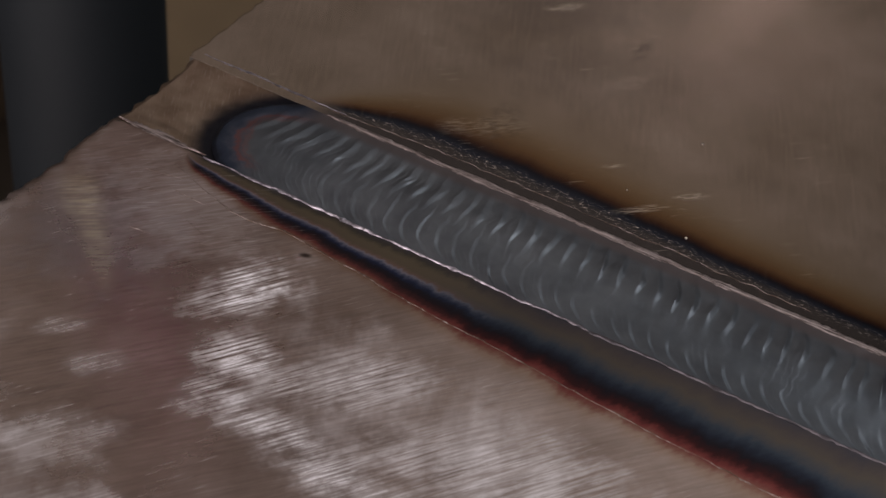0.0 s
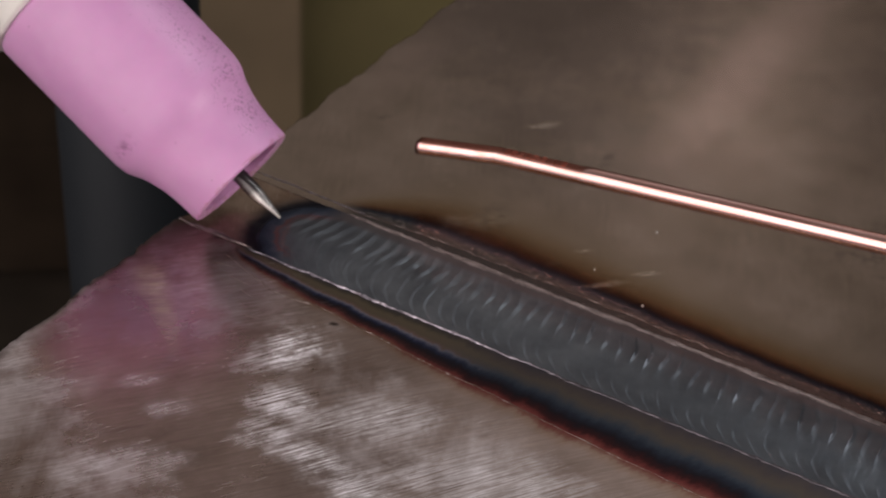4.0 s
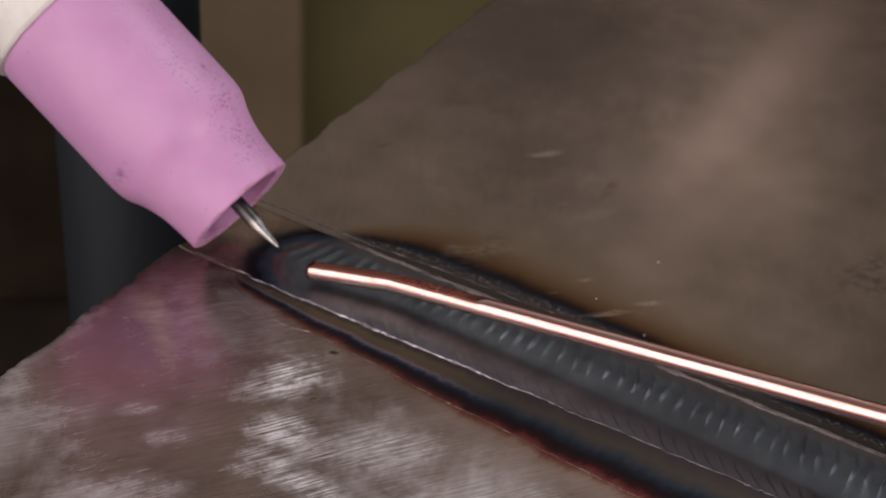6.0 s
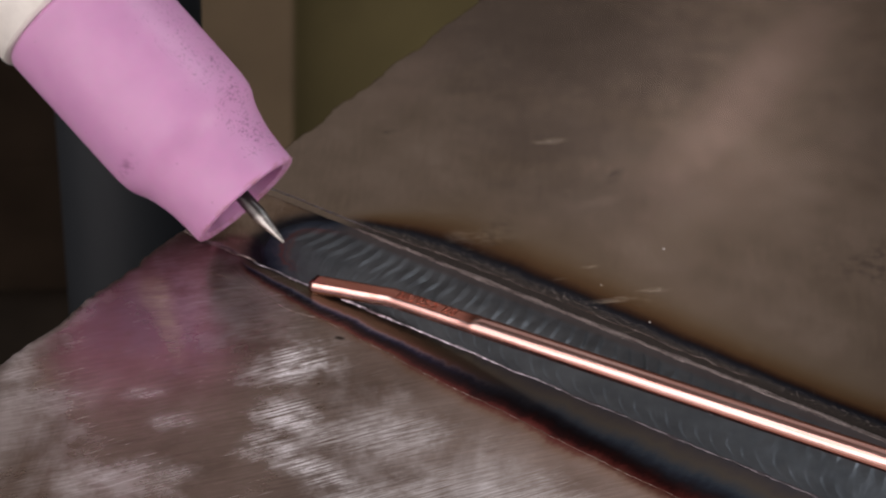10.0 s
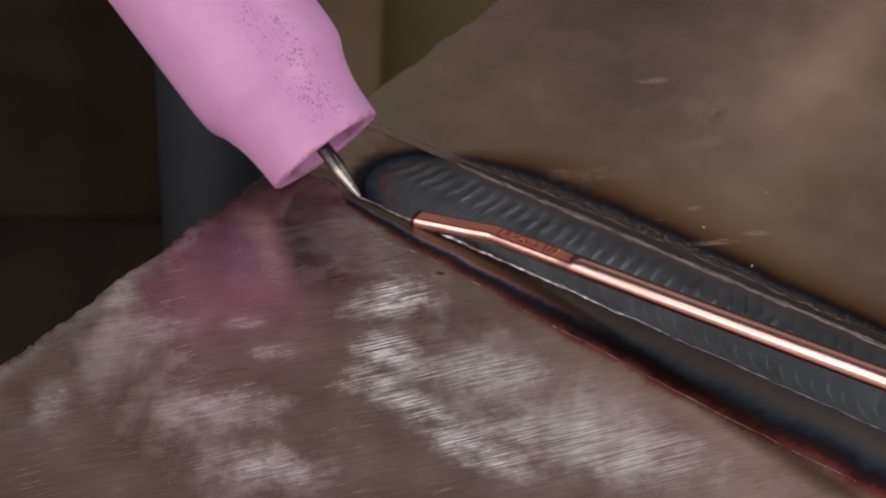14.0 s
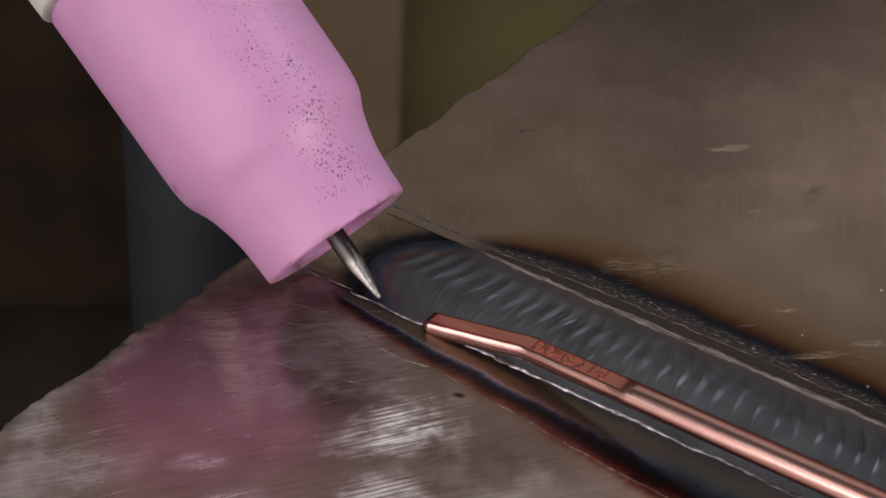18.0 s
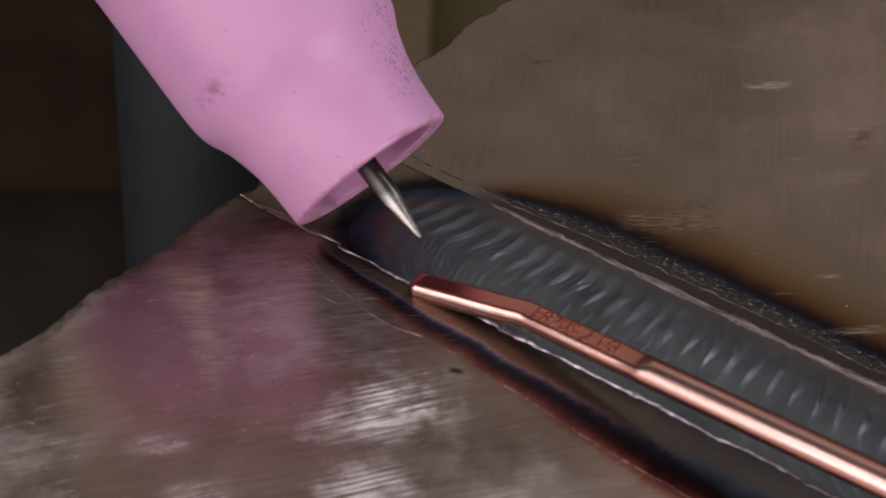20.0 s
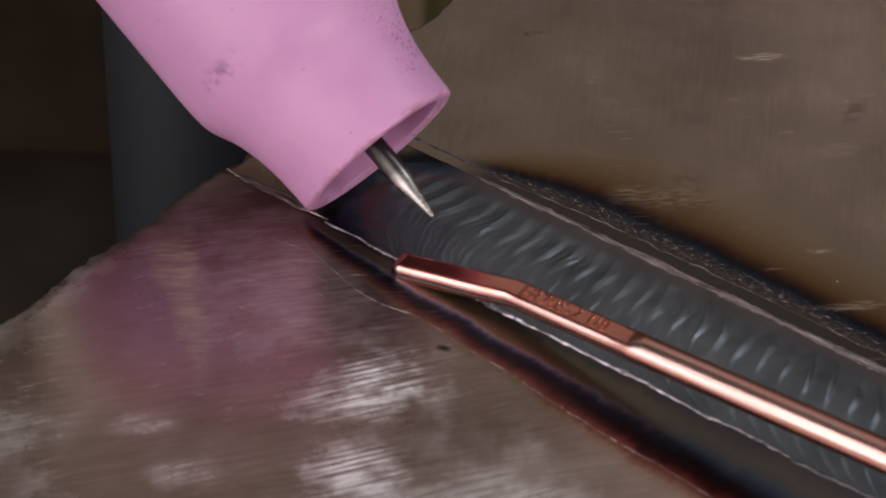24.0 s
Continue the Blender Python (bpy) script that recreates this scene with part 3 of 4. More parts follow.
def copper():
    m = Mat("copper_coating", 0.2, 1.0)
    fine = m.noise(1, 3, 0.6, m.mapped((60, 3000, 3000)))
    col = m.ramp(m.noise(500, 3, 0.6, m.mapped((0.15, 1, 1))), [(0.3, (0.62, 0.225, 0.165)), (0.7, (0.76, 0.33, 0.26))])
    # the lit side's pale highlight, put into the colour except on the pressed face
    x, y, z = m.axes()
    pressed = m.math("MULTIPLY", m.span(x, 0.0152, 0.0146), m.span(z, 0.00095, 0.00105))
    lit_side = m.math("MULTIPLY", m.span(y, 0.0006, -0.0002), m.math("SUBTRACT", 1.0, pressed))
    col = m.mix(m.math("MULTIPLY", m.ramp(fine, [(0.36, 0.35), (0.60, 0.85)]), lit_side), col, (0.98, 0.72, 0.675))
    m.bump(fine, 0.12, 0.00003)
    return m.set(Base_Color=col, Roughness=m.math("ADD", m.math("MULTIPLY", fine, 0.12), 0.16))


def tungsten_metal():
    m = Mat("ground_tungsten", 0.25, 1.0)
    x, y, z = m.axes()
    fine = m.noise(1, 4, 0.7, m.mapped((1500, 1500, 2400)))
    tip = m.span(z, 0.0062, 0.0045)
    col = m.mix(tip, (0.12, 0.115, 0.115), m.ramp(fine, [(0.3, (0.36, 0.35, 0.34)), (0.7, (0.76, 0.75, 0.73))]))
    m.bump(fine, 0.6, 0.00009)
    return m.set(Base_Color=col, Roughness=m.math("ADD", m.math("MULTIPLY", fine, 0.2), 0.22))


STEEL_NEAR, STEEL_FAR = steel("ground_steel_near", True), steel("ground_steel_far", False)
SCRATCH = scratch_metal()
WELD, TOE, TOE_FAR, GROOVE, CUT = weld_metal(), toe_metal(), far_toe_metal(), groove_metal(), cut_edge()
PINK, COPPER, TUNGSTEN = alumina(), copper(), tungsten_metal()
SPATTER = plain("bright_spatter_metal", (0.75, 0.70, 0.66), 0.3, 0.9, 4000, 0.1)
WHITE = plain("white_insulator", (0.72, 0.70, 0.66), 0.45, 0.0, 400, 0.06)
MESH = plain("gas_lens_screen", (0.66, 0.54, 0.47), 0.5, 0.3, 3000, 0.3)
# copper darkened for the letters, so the stamp's shade is in the colour
STAMP = plain("shaded_stamp_copper", (0.42, 0.165, 0.12), 0.3, 1.0)
CONCRETE = plain("dark_concrete", (0.033, 0.0255, 0.019), 0.8, 0.0, 9, 0.35, 0.4, 0.004, 0.15)
BENCH = plain("bench_steel", (0.16, 0.15, 0.145), 0.5, 0.8, 30, 0.25, 0.2, 0.0005)
NAVY = plain("navy_paint", (0.0125, 0.0155, 0.019), 0.6, 0.0, 12, 0.2, 0.1, 0.0005, 0.25)
TAN = plain("brown_hardboard", (0.122, 0.088, 0.050), 0.7, 0.0, 8, 0.2, 0.2, 0.001)
OLIVE = plain("olive_paint", (0.095, 0.078, 0.030), 0.6, 0.0, 8, 0.25, 0.1, 0.001)
BROWN = plain("dark_brown_wood", (0.029, 0.0205, 0.014), 0.9, 0.0, 10, 0.3, 0.2, 0.001, 0.08)
WALL = plain("workshop_wall_paint", (0.20, 0.175, 0.155), 0.85, 0.0, 4, 0.12, 0.15, 0.002)
CEIL = plain("ceiling_paint", (0.3, 0.28, 0.26), 0.9, 0.0, 4, 0.1, 0.1, 0.002)
BLACK = plain("black_rubber", (0.015, 0.014, 0.014), 0.6, 0.0, 60, 0.2)


# ---- mesh helpers ----
def solid(name, bm, material, parent=None, label="", smooth=False):
    me = bpy.data.meshes.new(name)
    bm.to_mesh(me)
    bm.free()
    for mat in material if isinstance(material, (list, tuple)) else [material]:
        me.materials.append(mat)
    for p in me.polygons:
        p.use_smooth = smooth
    ob = new(name, me)
    if parent:
        ob.parent = parent
    if label:
        tagged(ob, label)
    return ob


def part(name, bm, material, parent, label="", smooth=False):
    """Links a bmesh as one mesh object under a thing or under a part."""
    return solid(name, bm, material, parent, label, smooth)


def block(x0, x1, y0, y1, z0, z1, bevel=0.0):
    bm = bmesh.new()
    bmesh.ops.create_cube(bm, size=1, matrix=Matrix.Translation(((x0 + x1) / 2, (y0 + y1) / 2, (z0 + z1) / 2)) @ Matrix.Diagonal((x1 - x0, y1 - y0, z1 - z0, 1)))
    if bevel:
        bmesh.ops.bevel(bm, geom=bm.edges[:], offset=bevel, segments=2, affect="EDGES")
    return bm


def lathe(profile, steps=96):
    """A closed ring about z from (radius, height) pairs; the last pair joins the first."""
    bm = bmesh.new()
    rings = [[bm.verts.new((r * math.cos(2 * math.pi * k / steps), r * math.sin(2 * math.pi * k / steps), h)) for k in range(steps)] for r, h in profile]
    for a, b in zip(rings, rings[1:] + rings[:1]):
        for k in range(steps):
            bm.faces.new((a[k], a[(k + 1) % steps], b[(k + 1) % steps], b[k]))
    bmesh.ops.recalc_face_normals(bm, faces=bm.faces)
    return bm


def smooth_line(points, n):
    """A Catmull-Rom curve through points, n steps a span."""
    out, p = [], [points[0], *points, points[-1]]
    for i in range(1, len(p) - 2):
        for k in range(n):
            u = k / n
            out.append(tuple(0.5 * (2 * b + (c - a) * u + (2 * a - 5 * b + 4 * c - d) * u * u + (3 * b - a - 3 * c + d) * u ** 3) for a, b, c, d in zip(p[i - 1], p[i], p[i + 1], p[i + 2])))
    return out + [points[-1]]


# ---- the room ----
def room():
    fx0, fx1, fy0, fy1, z0, z1 = -2.6, 2.6, -1.75, 3.0, -0.95, 1.75
    tagged(solid("floor", block(fx0, fx1, fy0, fy1, z0 - 0.1, z0), CONCRETE), "dark stained concrete workshop floor", "floor", kind="structure")
    tagged(solid("ceiling", block(fx0, fx1, fy0, fy1, z1, z1 + 0.1), CEIL), "plain painted workshop ceiling", "ceiling", kind="structure")
    for name, b in (("wall_north", (fx0, fx1, fy1, fy1 + 0.1)), ("wall_south", (fx0, fx1, fy0 - 0.1, fy0)), ("wall_west", (fx0 - 0.1, fx0, fy0 - 0.1, fy1 + 0.1)), ("wall_east", (fx1, fx1 + 0.1, fy0 - 0.1, fy1 + 0.1))):
        tagged(solid(name, block(*b, z0, z1), WALL), "plain grey-brown painted workshop wall", "wall", kind="structure")


def bench():
    top = tagged(new("welding_bench"), "dark steel welding bench under the plates", "bench")
    part("bench_top", block(0.035, 0.9, -0.28, 0.42, -0.022, -0.0102, 0.001), BENCH, top)
    for x in (0.08, 0.85):
        for y in (-0.23, 0.37):
            part("leg", block(x - 0.025, x + 0.025, y - 0.025, y + 0.025, -0.95, -0.022, 0.003), BENCH, top)


room()
bench()


def background():
    """Upright shop furniture behind the plates, far out of focus."""
    post = tagged(new("steel_post"), "dark blue-grey painted steel pipe post on a foot plate", "post")
    part("upright", lathe([(0.0135, 0.012), (0.0160, 0.012), (0.0160, 0.980), (0.0135, 0.983)], 48), NAVY, post, "", True)
    part("foot_plate", block(-0.06, 0.06, -0.05, 0.05, 0, 0.012, 0.002), NAVY, post)
    post.matrix_basis = pose(-0.086, 0.091, -0.95, 0, 0, 41)
    board = tagged(new("hardboard_sheet"), "brown hardboard sheet standing on edge", "board")
    part("panel", block(-0.10, 0.004, -0.006, 0.006, 0, 1.0, 0.002), TAN, board)
    board.matrix_basis = pose(-0.622, 0.900, -0.95, 0, 0, 38)
    cab = tagged(new("tool_cabinet"), "dull olive painted steel tool cabinet", "cabinet")
    part("body", block(0.0, 0.6, 0.0, 0.35, 0.06, 0.9, 0.006), OLIVE, cab)
    part("plinth", block(0.02, 0.58, 0.02, 0.33, 0, 0.06), BLACK, cab)
    part("door", block(0.01, 0.295, -0.018, 0, 0.08, 0.88, 0.004), OLIVE, cab)
    part("door", block(0.305, 0.59, -0.018, 0, 0.08, 0.88, 0.004), OLIVE, cab)
    cab.matrix_basis = pose(-0.719, 0.938, -0.95, 0, 0, 38)
    crate = tagged(new("wooden_crate"), "dark brown wooden crate on the floor", "crate")
    for k in range(7):
        part("plank", block(-0.5, 0.4, 0, 0.02, 0.02 + k * 0.13, 0.1497 + k * 0.13, 0.0005), BROWN, crate)
    for x in (-0.38, 0.38):
        part("batten", block(x - 0.02, x + 0.02, 0.02, 0.05, 0, 0.93, 0.003), BROWN, crate)
    crate.matrix_basis = pose(-1.15, 0.70, -0.95, 0, 0, 38)


background()


# ---- the welded plates ----
GAP = 0.0165      # width of the weld between the bevel edges
END = 0.2         # far end of the plates along the weld


def plate(name, near, material, parent, label):
    """A plate with a rough-cut end at x = 0."""
    y0, y1 = (-0.105, 0.0) if near else (GAP, 0.15)
    n = 300
    edge = []
    for k in range(n + 1):
        y = y0 + (y1 - y0) * k / n
        wob = 0.0007 * noise.noise((y * 120, 3.0 if near else 7.0, 0)) + 0.00045 * noise.noise((y * 420, 1.0, 2.0)) + 0.0002 * noise.noise((y * 1500, 5.0, 2.0))
        edge.append((wob - (0.0 if near else 0.0004 + 0.008 * (y - GAP)), y))
    bm = bmesh.new()
    rows = []
    roll = ((0.0016, 0.0), (0.0006, -0.00004), (0.00015, -0.0002), (0.0, -0.0006), (0.0, -0.010)) if near else ((0.0003, 0.0), (0.0001, -0.000003), (0.00003, -0.00002), (0.0, -0.00006), (0.0, -0.010))
    for dx, z in roll:
        rows.append([bm.verts.new((x + dx + (0.0002 * noise.noise((y * 700, z * 800, 4)) if z else 0), y, z)) for x, y in edge])
    for i, (a, b) in enumerate(zip(rows, rows[1:])):
        for k in range(n):
            f = bm.faces.new((a[k], b[k], b[k + 1], a[k + 1]))
            f.material_index = 1 if i >= 2 else 0
            f.smooth = i < 2
    t0, t1 = bm.verts.new((END, y0, 0)), bm.verts.new((END, y1, 0))
    b0, b1 = bm.verts.new((END, y0, -0.010)), bm.verts.new((END, y1, -0.010))
    bm.faces.new((*rows[0], t1, t0))
    bm.faces.new((*reversed(rows[-1]), b0, b1))
    for f in (bm.faces.new((t0, t1, b1, b0)), bm.faces.new((*[r[0] for r in rows[::-1]], t0, b0)), bm.faces.new((*[r[-1] for r in rows], b1, t1))):
        f.material_index = 1
    bmesh.ops.recalc_face_normals(bm, faces=bm.faces)
    me = bpy.data.meshes.new(name)
    bm.to_mesh(me)
    bm.free()
    me.materials.append(material)
    me.materials.append(CUT)
    ob = new(name, me)
    ob.parent = parent
    return tagged(ob, label)


RIP = 0.00243     # pitch of the weld's ripples


def arc(v):
    """How far a ripple's edge lags along the weld at v across it."""
    return float(np.interp(v, (0.0, 0.05, 0.10, 0.14, 0.19, 0.27, 0.36, 0.45, 0.56, 0.67, 0.75, 0.85, 1.0), (0.0042, 0.0030, 0.0020, 0.0013, 0.0007, 0.0002, 0.0, 0.0002, 0.0009, 0.0017, 0.0021, 0.0024, 0.0026)))


def bead_begin(v):
    w = (GAP * v - 0.0080) / 0.0093
    return 0.0224 - 0.0105 * math.sqrt(max(0.0, 1 - w * w))


def table(places, values):
    return np.interp(np.linspace(0, 1, 256), places, values).tolist()


# across the weld: share of the near and far rows of ripples, width of their edges, height
WA = table((0.0, 0.42, 0.62), (1.0, 1.0, 0.0))
WB = table((0.38, 0.54, 0.82, 0.92), (0.0, 1.0, 1.0, 0.2))
EDGE = table((0.0, 0.3, 0.55, 0.72, 0.8, 1.0), (0.30, 0.32, 0.42, 0.50, 0.46, 0.4))
RISE = table((0, 0.05, 0.12, 0.24, 0.45, 0.6, 0.74, 0.84, 0.91, 1.0), (0.4, 0.70, 0.70, 0.60, 0.70, 1.0, 1.1, 0.8, 0.3, 0.06))


def coin(f, edge):
    """Height across one ripple: a slow rise, then a steep edge."""
    if f < edge:
        g = 1 - f / edge
        return g * g * (3 - 2 * g)
    return ((f - edge) / (1 - edge)) ** 1.3


def weld_bead(parent):
    """Overlapping ripples, each with a steep edge towards the start of the weld."""
    nx, ny = 2300, 100
    verts, faces = [], []
    rnd = random.Random(4)
    jit = [rnd.uniform(0.75, 1.22) for _ in range(200)]
    for j in range(ny + 1):
        v = j / ny
        y = GAP * v
        x0, lag = bead_begin(v), arc(v)
        low, high = float(np.interp(v, (0.13, 0.24), (0, 1))), float(np.interp(v, (0.48, 0.62), (0, 1)))
        for i in range(nx + 1):
            u = (i / nx) ** 1.2
            x = x0 + (END - x0) * u
            w = min(255, int(255 * (v + 0.10 * min(1.0, max(0.0, (x - 0.03) / 0.05)) * (1 - v))))
            later = 0.56 * min(1.0, max(0.0, (x - 0.038) / 0.03))
            wa, wb, edge, rise = WA[w], WB[w], EDGE[w], RISE[w]
            upright = 0.0095 * min(1.0, max(0.0, (x - 0.012) / 0.040)) * max(0.0, v - 0.42)
            q = (x - lag + upright) / RIP + 0.2 * noise.noise((x * 130, y * 150, 1.0)) + 0.12 * noise.noise((x * 520, y * 330, 6.0))
            k = int(math.floor(q))
            early = min(1.0, max(0.0, (x - 0.024) / 0.016))
            near_coin = coin(q - k, 0.38 - 0.12 * early) * (0.30 + 0.70 * early) * jit[(k + 20) % 200] * wa * (1 - 1.6 * later * low) * (1 - 0.3 * later)
            q2 = q + 0.52 + 0.25 * noise.noise((x * 170, y * 90, 8.0))
            k = int(math.floor(q2))
            far_coin = coin(q2 - k, edge * (1 - 0.75 * later)) * (1 + 0.5 * later) * jit[(k + 70) % 200] * wb * (1 - 1.6 * later * (1 - high))
            g = max(near_coin, far_coin) - 0.4
            leaf = 0.000018 * math.cos(2 * math.pi * q2) * math.exp(-((v - 0.47) / 0.13) ** 2) * (0.7 + noise.noise((x * 210, y * 160, 14.0)))
            p = 2.7 * q + 0.8 * noise.noise((x * 300, y * 500, 4.0))
            sub = coin(p - math.floor(p), 0.25)
            start = min(1.0, max(0.25, (x - x0 - 0.001) / 0.004))
            amp = 0.000135 * (1 + 0.5 * later) * rise * (0.85 + 0.4 * noise.noise((x * 260, y * 420, 9.0))) * start
            fines = 0.000026 * (1 - 0.7 * later) * rise * (0.6 + 1.2 * noise.noise((x * 200, y * 300, 5.0))) * start
            crown = 0.00045 * math.sin(math.pi * v) ** 1.7 * min(1.0, 0.25 + (x - x0) / 0.01)
            lip = min(1.0, (x - x0) / 0.0008)
            z = -0.0006 * (1 - lip) * math.sin(math.pi * v) + crown + amp * g + leaf * start + fines * (sub - 0.5) + 0.00002 * noise.noise((x * 500, y * 500, 3)) + 0.00002 * noise.noise(((x - lag) * 420, y * 190, 12))
            if j in (0, ny):
                z = 0.00005
            verts.append((x, y, z))
    for j in range(ny):
        for i in range(nx):
            a = j * (nx + 1) + i
            faces.append((a, a + 1, a + nx + 2, a + nx + 1))
    me = bpy.data.meshes.new("weld_bead")
    me.from_pydata(verts, [], faces)
    me.materials.append(WELD)
    for p in me.polygons:
        p.use_smooth = True
    ob = new("weld_bead", me)
    ob.parent = parent
    return tagged(ob, "grey rippled weld bead with blue and straw tinted start")


def edge_ridge(parent, y, x0, x1, width, high, seed, label, material=None, dx=0.0002, wavy=1.0):
    """The bright uneven edge of the bevel beside the weld."""
    bm = bmesh.new()
    n = int((x1 - x0) / dx)
    rows = []
    for i in range(n + 1):
        x = x0 + (x1 - x0) * i / n
        w = width * (0.65 + 0.7 * wavy * noise.noise((x * 300, seed, 0.5))) * (0.85 + 0.7 * wavy * noise.noise((x * 1900, seed, 1.5))) * min(1, 0.25 + i / 40, 0.25 + (n - i) / 40)
        c = (y if isinstance(y, float) else float(np.interp(x, [p[0] for p in y], [p[1] for p in y]))) + wavy * (0.00022 * noise.noise((x * 160, seed, 2)) + 0.00018 * noise.noise((x * 600, seed, 4)))
        h = high * (0.7 + 0.6 * noise.noise((x * 420, seed, 7)))
        rows.append([bm.verts.new((x, c + w * s, z)) for s, z in ((-1, -0.0001), (-0.55, 0.7 * h), (0.0, h), (0.5, 0.55 * h), (1, -0.0001))])
    for a, b in zip(rows, rows[1:]):
        for k in range(4):
            bm.faces.new((a[k], b[k], b[k + 1], a[k + 1]))
    bmesh.ops.recalc_face_normals(bm, faces=bm.faces)
    return part("bevel_edge", bm, material or TOE, parent, label, True)


def groove(parent):
    """The earlier pass in the groove, seen where the last weld has not yet covered it."""
    bm = bmesh.new()
    nx, ny = 60, 40
    grid = []
    for i in range(nx + 1):
        row = []
        for j in range(ny + 1):
            v = j / ny
            x = 0.0004 + 0.031 * i / nx + (0.0009 * noise.noise((v * 9, 2.0, 0)) if i == 0 else 0)
            row.append(bm.verts.new((x, GAP * v, -0.0006 * math.sin(math.pi * v) ** 0.6 - 0.0001 + 0.00008 * noise.noise((x * 300, v * 12, 1)))))
        grid.append(row)
    for i in range(nx):
        for j in range(ny):
            bm.faces.new((grid[i][j], grid[i + 1][j], grid[i + 1][j + 1], grid[i][j + 1]))
    low = [bm.verts.new((v.co.x, v.co.y, -0.010)) for v in grid[0]]
    for j in range(ny):
        bm.faces.new((grid[0][j], grid[0][j + 1], low[j + 1], low[j]))
    bmesh.ops.recalc_face_normals(bm, faces=bm.faces)
    return part("groove_pass", bm, GROOVE, parent, "brown heat-tinted ground metal in the groove", True)


def workpiece():
    w = tagged(new("welded_steel_plates"), "two ground steel plates joined by one rippled weld", "weld sample")
    plate("near_plate", True, STEEL_NEAR, w, "wire-brushed steel plate with bright patches and heat tint")
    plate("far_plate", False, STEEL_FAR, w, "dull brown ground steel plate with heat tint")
    groove(w)
    weld_bead(w)
    edge_ridge(w, 0.0006, 0.0006, 0.0145, 0.0008, 0.00004, 3.0, "bright straight bevel edge", TOE_FAR)
    edge_ridge(w, 0.0001, 0.0145, 0.16, 0.00050, 0.00028, 5.0, "bright uneven toe of the weld")
    edge_ridge(w, GAP + 0.0016, 0.001, 0.024, 0.00034, 0.00008, 8.0, "bright speckled bevel edge")
    outer = [(0.022, GAP + 0.0012), (0.035, GAP + 0.0021), (0.055, GAP + 0.0023), (0.075, GAP + 0.0021), (0.11, GAP + 0.0014)]
    edge_ridge(w, outer, 0.022, 0.09, 0.00013, 0.00005, 23.0, "bright broken glints along the old bevel edge", SCRATCH, 0.0003, 1.6)
    edge_ridge(w, GAP + 0.0001, 0.022, 0.17, 0.0011, 0.00016, 11.0, "bright smooth toe of the weld", TOE_FAR, 0.0002, 0.45)
    seam = smooth_line([(0.0125, -0.0030), (0.0151, -0.0040), (0.0234, -0.0066), (0.027, -0.0066), (0.031, -0.0058), (0.0355, -0.0064), (0.043, -0.0069), (0.0537, -0.0083), (0.064, -0.0087), (0.0732, -0.0097), (0.09, -0.0108), (0.11, -0.0116)], 1)
    edge_ridge(w, seam, 0.0125, 0.105, 0.00017, 0.00007, 17.0, "fine bright scratch beside the heat tint", SCRATCH)
    for k, (ax, ay, bx, by, wide) in enumerate(((0.0205, -0.0111, 0.0240, -0.0121, 0.00013), (0.0156, -0.0160, 0.0186, -0.0156, 0.00016), (0.0101, -0.0060, 0.0152, -0.0050, 0.00009), (0.0156, -0.0072, 0.0208, -0.0075, 0.00010), (0.0180, -0.0050, 0.0235, -0.0064, 0.00014), (0.0196, -0.0090, 0.0225, -0.0096, 0.00008), (0.0012, -0.0292, 0.0036, -0.0267, 0.00016), (0.0020, -0.0310, 0.0042, -0.0290, 0.00010), (0.0082, -0.0403, 0.0098, -0.0396, 0.00018), (0.0235, -0.0140, 0.0262, -0.0132, 0.00008), (0.0116, -0.0098, 0.0150, -0.0082, 0.00008))):
        line = edge_ridge(w, [(ax, ay), (bx, by)], ax, bx, wide, 0.00004, 31.0 + k, "", SCRATCH, 0.0001, 0.5)
        line.name = "scratch"
    return w


workpiece()


def spatter(x, y, r):
    """A tiny ball of metal stuck to the far plate."""
    bm = bmesh.new()
    bmesh.ops.create_icosphere(bm, subdivisions=2, radius=r)
    for v in bm.verts:
        v.co *= 1 + 0.15 * noise.noise(v.co * 4000)
        v.co.z *= 0.8
    ob = solid("weld_spatter", bm, SPATTER, None, "", True)
    ob.matrix_basis = pose(x, y, r * 0.7)
    return tagged(ob, "tiny bright ball of weld spatter on the plate", "spatter", "spatter on the far plate")


for place in ((0.07165, 0.0217, 0.00016), (0.0645, 0.0399, 0.00014), (0.0612, 0.0258, 0.00010)):
    spatter(*place)


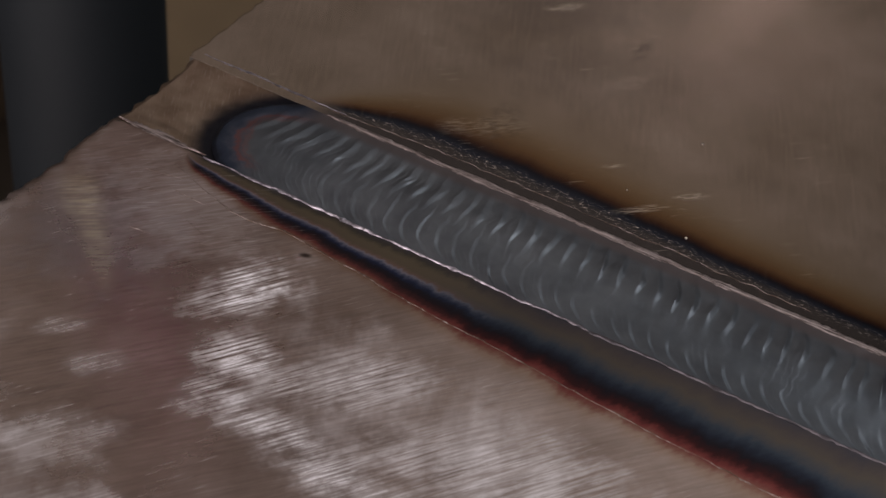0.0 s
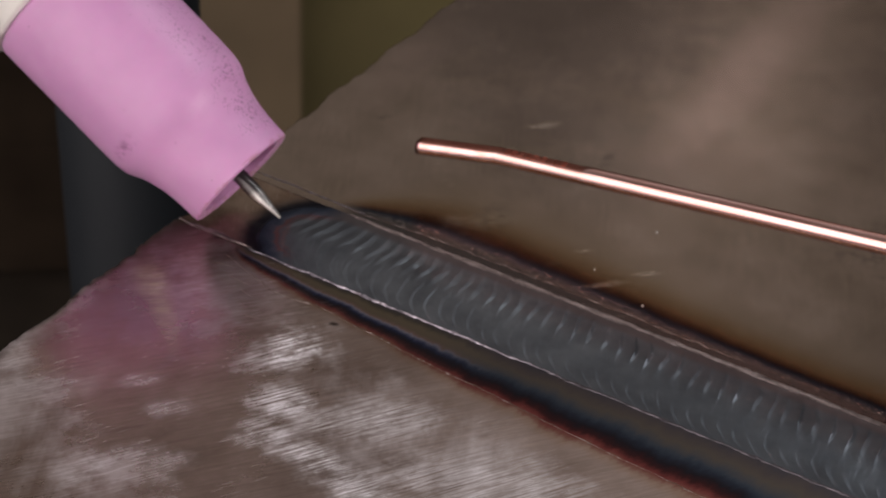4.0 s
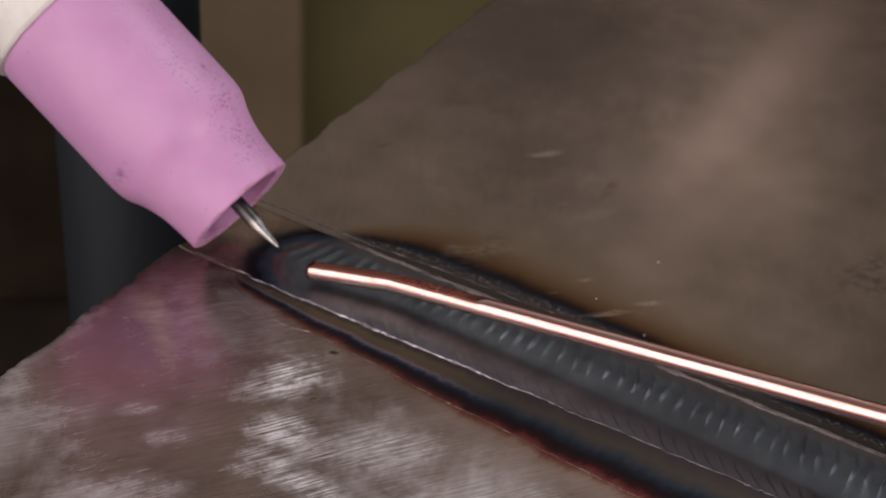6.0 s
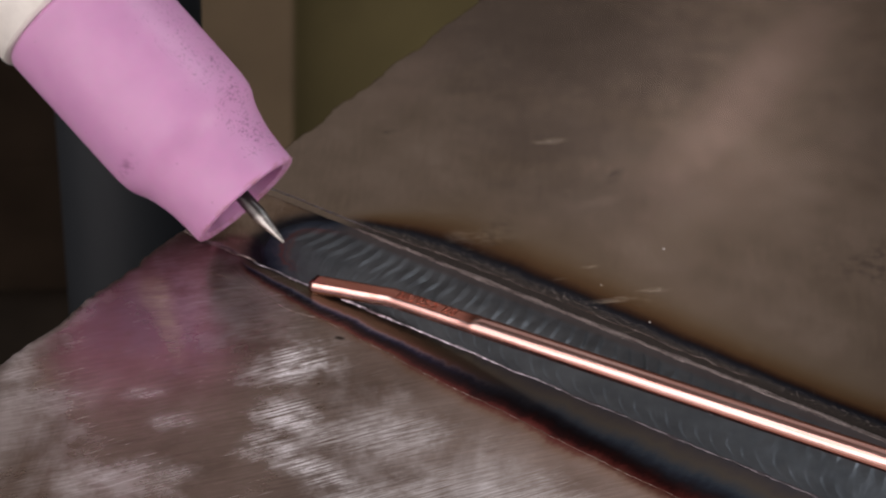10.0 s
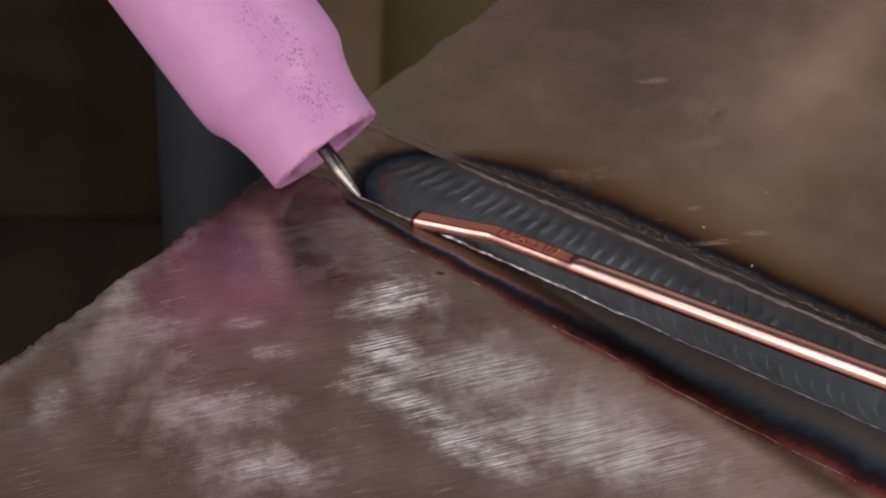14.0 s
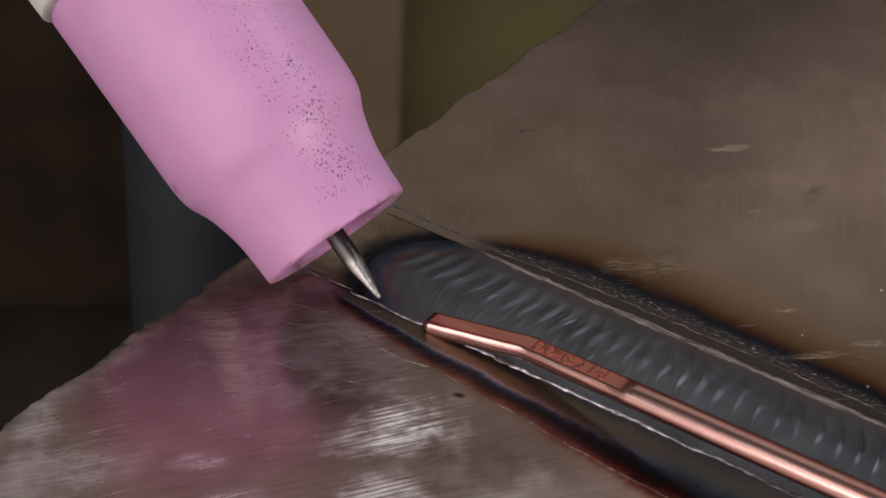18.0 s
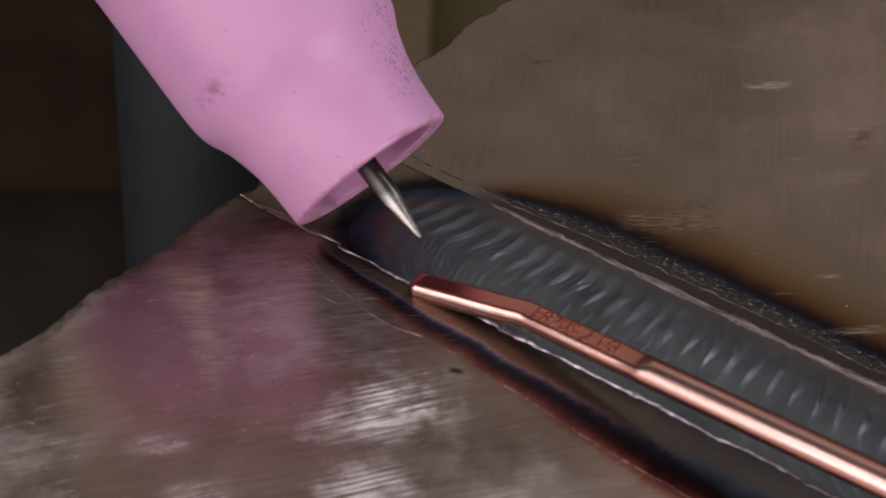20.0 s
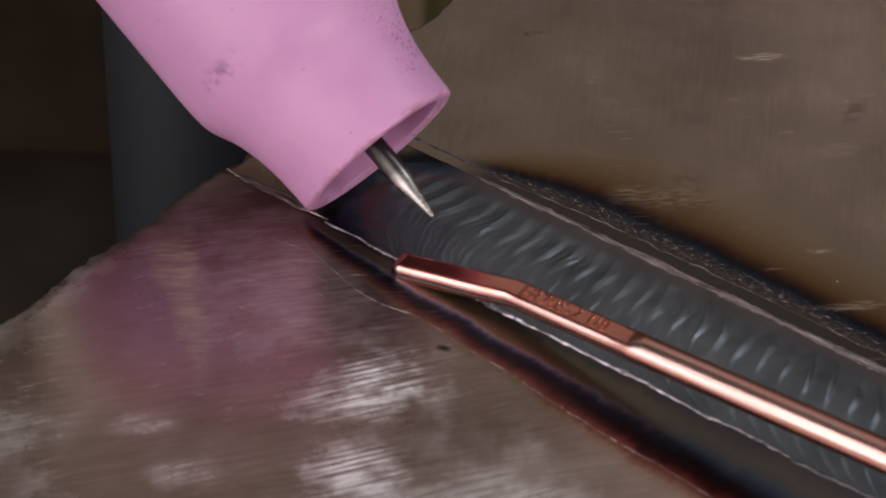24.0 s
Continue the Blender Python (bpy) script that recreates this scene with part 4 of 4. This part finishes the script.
# ---- the torch ----
def torch():
    t = tagged(new("welding_torch"), "tungsten arc torch with a pink ceramic cup and white collar", "welding torch")
    outer = smooth_line([(0.00925, 0.0086), (0.00947, 0.0088), (0.00953, 0.0094), (0.00965, 0.0122), (0.0100, 0.0153), (0.0109, 0.0187), (0.01205, 0.0212), (0.01246, 0.0235), (0.01256, 0.0270)], 6)
    outer += [(0.0126, 0.036), (0.0127, 0.0478), (0.0124, 0.0485)]
    inner = [(0.0105, 0.0485), (0.0105, 0.027)] + smooth_line([(0.0104, 0.024), (0.0093, 0.0215), (0.0081, 0.0190), (0.0078, 0.0165), (0.00775, 0.0096), (0.0078, 0.0090)], 5) + [(0.0081, 0.0086), (0.0089, 0.00853)]
    part("ceramic_cup", lathe(outer + inner, 128), PINK, t, "pink alumina cup with black soot specks", True)
    r = 0.00118
    pts = smooth_line([(0.00018, 0.0), (0.00035, 0.0006), (0.0008, 0.0032), (0.00108, 0.0049), (r, 0.0058)], 5) + [(r, 0.045), (0.00005, 0.045), (0.00005, 0.0)]
    part("tungsten", lathe(pts, 40), TUNGSTEN, t, "grey tungsten electrode ground to a bright point", True)
    part("gas_lens", lathe([(0.0026, 0.0225), (0.0090, 0.0225), (0.0090, 0.0240), (0.0026, 0.0240)], 64), MESH, t)
    part("collet_body", lathe([(0.0013, 0.0195), (0.0022, 0.0195), (0.0026, 0.0203), (0.0026, 0.0330), (0.0013, 0.0330)], 40), MESH, t, "", True)
    part("insulator_collar", lathe(smooth_line([(0.0121, 0.0485), (0.0131, 0.0489), (0.0134, 0.050), (0.0134, 0.056), (0.0130, 0.0572), (0.0120, 0.0576)], 4) + [(0.006, 0.0576), (0.006, 0.0485)], 96), WHITE, t, "white insulating collar behind the cup", True)
    part("torch_head", lathe([(0.004, 0.0576), (0.0105, 0.0576), (0.011, 0.0585), (0.011, 0.078), (0.0095, 0.082), (0.004, 0.082)], 64), BLACK, t, "black torch head", True)
    return t


def torch_pose(tip, axis, spin, eye):
    a = Vector(axis).normalized()
    p = Vector(tip)
    to = (Vector(eye) - p).normalized()
    fx = (to - a * to.dot(a)).normalized()
    fy = a.cross(fx)
    s = radians(spin)
    xx = fx * math.cos(s) + fy * math.sin(s)
    yy = a.cross(xx)
    m = Matrix((xx, yy, a)).transposed().to_4x4()
    m.translation = p
    return m


# ---- the filler rod ----
ROD_R = 0.0015


def stamp_text(parent):
    """The grade and size stamped into the flattened end."""
    cu = bpy.data.curves.new("stamp", "FONT")
    cu.body = "ER70S-2 1/8"
    cu.size, cu.extrude, cu.align_y = 0.0022, 0.00005, "CENTER"
    cu.bevel_depth, cu.bevel_resolution = 0.00002, 1
    cu.resolution_u = 3
    ob = new("stamp_source", cu)
    deps = bpy.context.evaluated_depsgraph_get()
    me = bpy.data.meshes.new_from_object(ob.evaluated_get(deps))
    bpy.data.objects.remove(ob)
    me.materials.clear()
    me.materials.append(STAMP)
    o = new("stamped_grade", me)
    o.parent = parent
    return tagged(o, "stamped grade and size marking")


def filler_rod():
    rod = tagged(new("filler_rod"), "copper-coated steel filler rod with a bent stamped end", "filler rod")
    bm = bmesh.new()
    turn = radians(10.5)
    rows = []
    steps = [-0.0136 + k * 0.00075 for k in range(15)]
    stations = [(d * math.cos(turn), d * math.sin(turn), 0.74, 0.97) for d in steps if d * math.cos(turn) < -0.0012]
    stations += [(-0.0004, 0.00002, 0.72, 0.97), (0.0008, 0.0, 0.72, 0.97)]
    stations += [(x, 0.0, 0.72, 0.97) for x in (0.003, 0.006, 0.009, 0.012, 0.0142)]
    stations += [(0.0148, 0.0, 0.80, 1.03), (0.0155, 0.0, 0.95, 1.01), (0.0162, 0.0, 1.0, 1.0)]
    stations += [(x * 0.01, 0.0, 1.0, 1.0) for x in range(2, 27)]
    n = 28
    for x, y, flat, wide in stations:
        ring = []
        for k in range(n):
            a = 2 * math.pi * k / n
            ca, sa = math.cos(a), math.sin(a)
            h = ROD_R * sa
            h = max(-ROD_R * (0.25 + 0.75 * flat), min(ROD_R * flat, h))
            ring.append(bm.verts.new((x, y + ROD_R * wide * ca, h)))
        rows.append(ring)
    for a, b in zip(rows, rows[1:]):
        for k in range(n):
            bm.faces.new((a[k], a[(k + 1) % n], b[(k + 1) % n], b[k]))
    bm.faces.new(rows[0])
    bm.faces.new(rows[-1])
    bmesh.ops.recalc_face_normals(bm, faces=bm.faces)
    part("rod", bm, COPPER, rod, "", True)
    st = stamp_text(rod)
    st.matrix_basis = pose(0.0008, 0.0, ROD_R * 0.72 + 0.00002, 0, 0, 0)
    return rod


def rod_pose(bend, way, roll):
    a = Vector(way).normalized()
    up = Vector((0, 0, 1))
    up = (up - a * up.dot(a)).normalized()
    side = up.cross(a)
    m = Matrix((a, side, up)).transposed().to_4x4()
    m.translation = Vector(bend)
    return m @ pose(0, 0, 0, roll)


TORCH, ROD = torch(), filler_rod()


def motions():
    eyes = [(t, Vector(e)) for t, e, g, r in CAM_ROWS]

    def eye_at(t):
        for (a, p), (b, q) in zip(eyes, eyes[1:]):
            if t <= b:
                return p.lerp(q, (t - a) / (b - a))
        return eyes[-1][1]

    walk(TORCH, [(t, torch_pose(p, a, s, eye_at(t))) for t, p, a, s in TORCH_ROWS])
    first = ROD_ROWS[0]
    rows = [(0.0, (0.17, 0.05, 0.09), first[2]), (1.4, (0.115, 0.028, 0.062), first[2])] + ROD_ROWS + [(24.0, ROD_ROWS[-1][1], ROD_ROWS[-1][2])]
    walk(ROD, [(t, rod_pose(b, w, float(np.interp(t, (8.5, 11.5), ROD_ROLL)))) for t, b, w in rows])


motions()
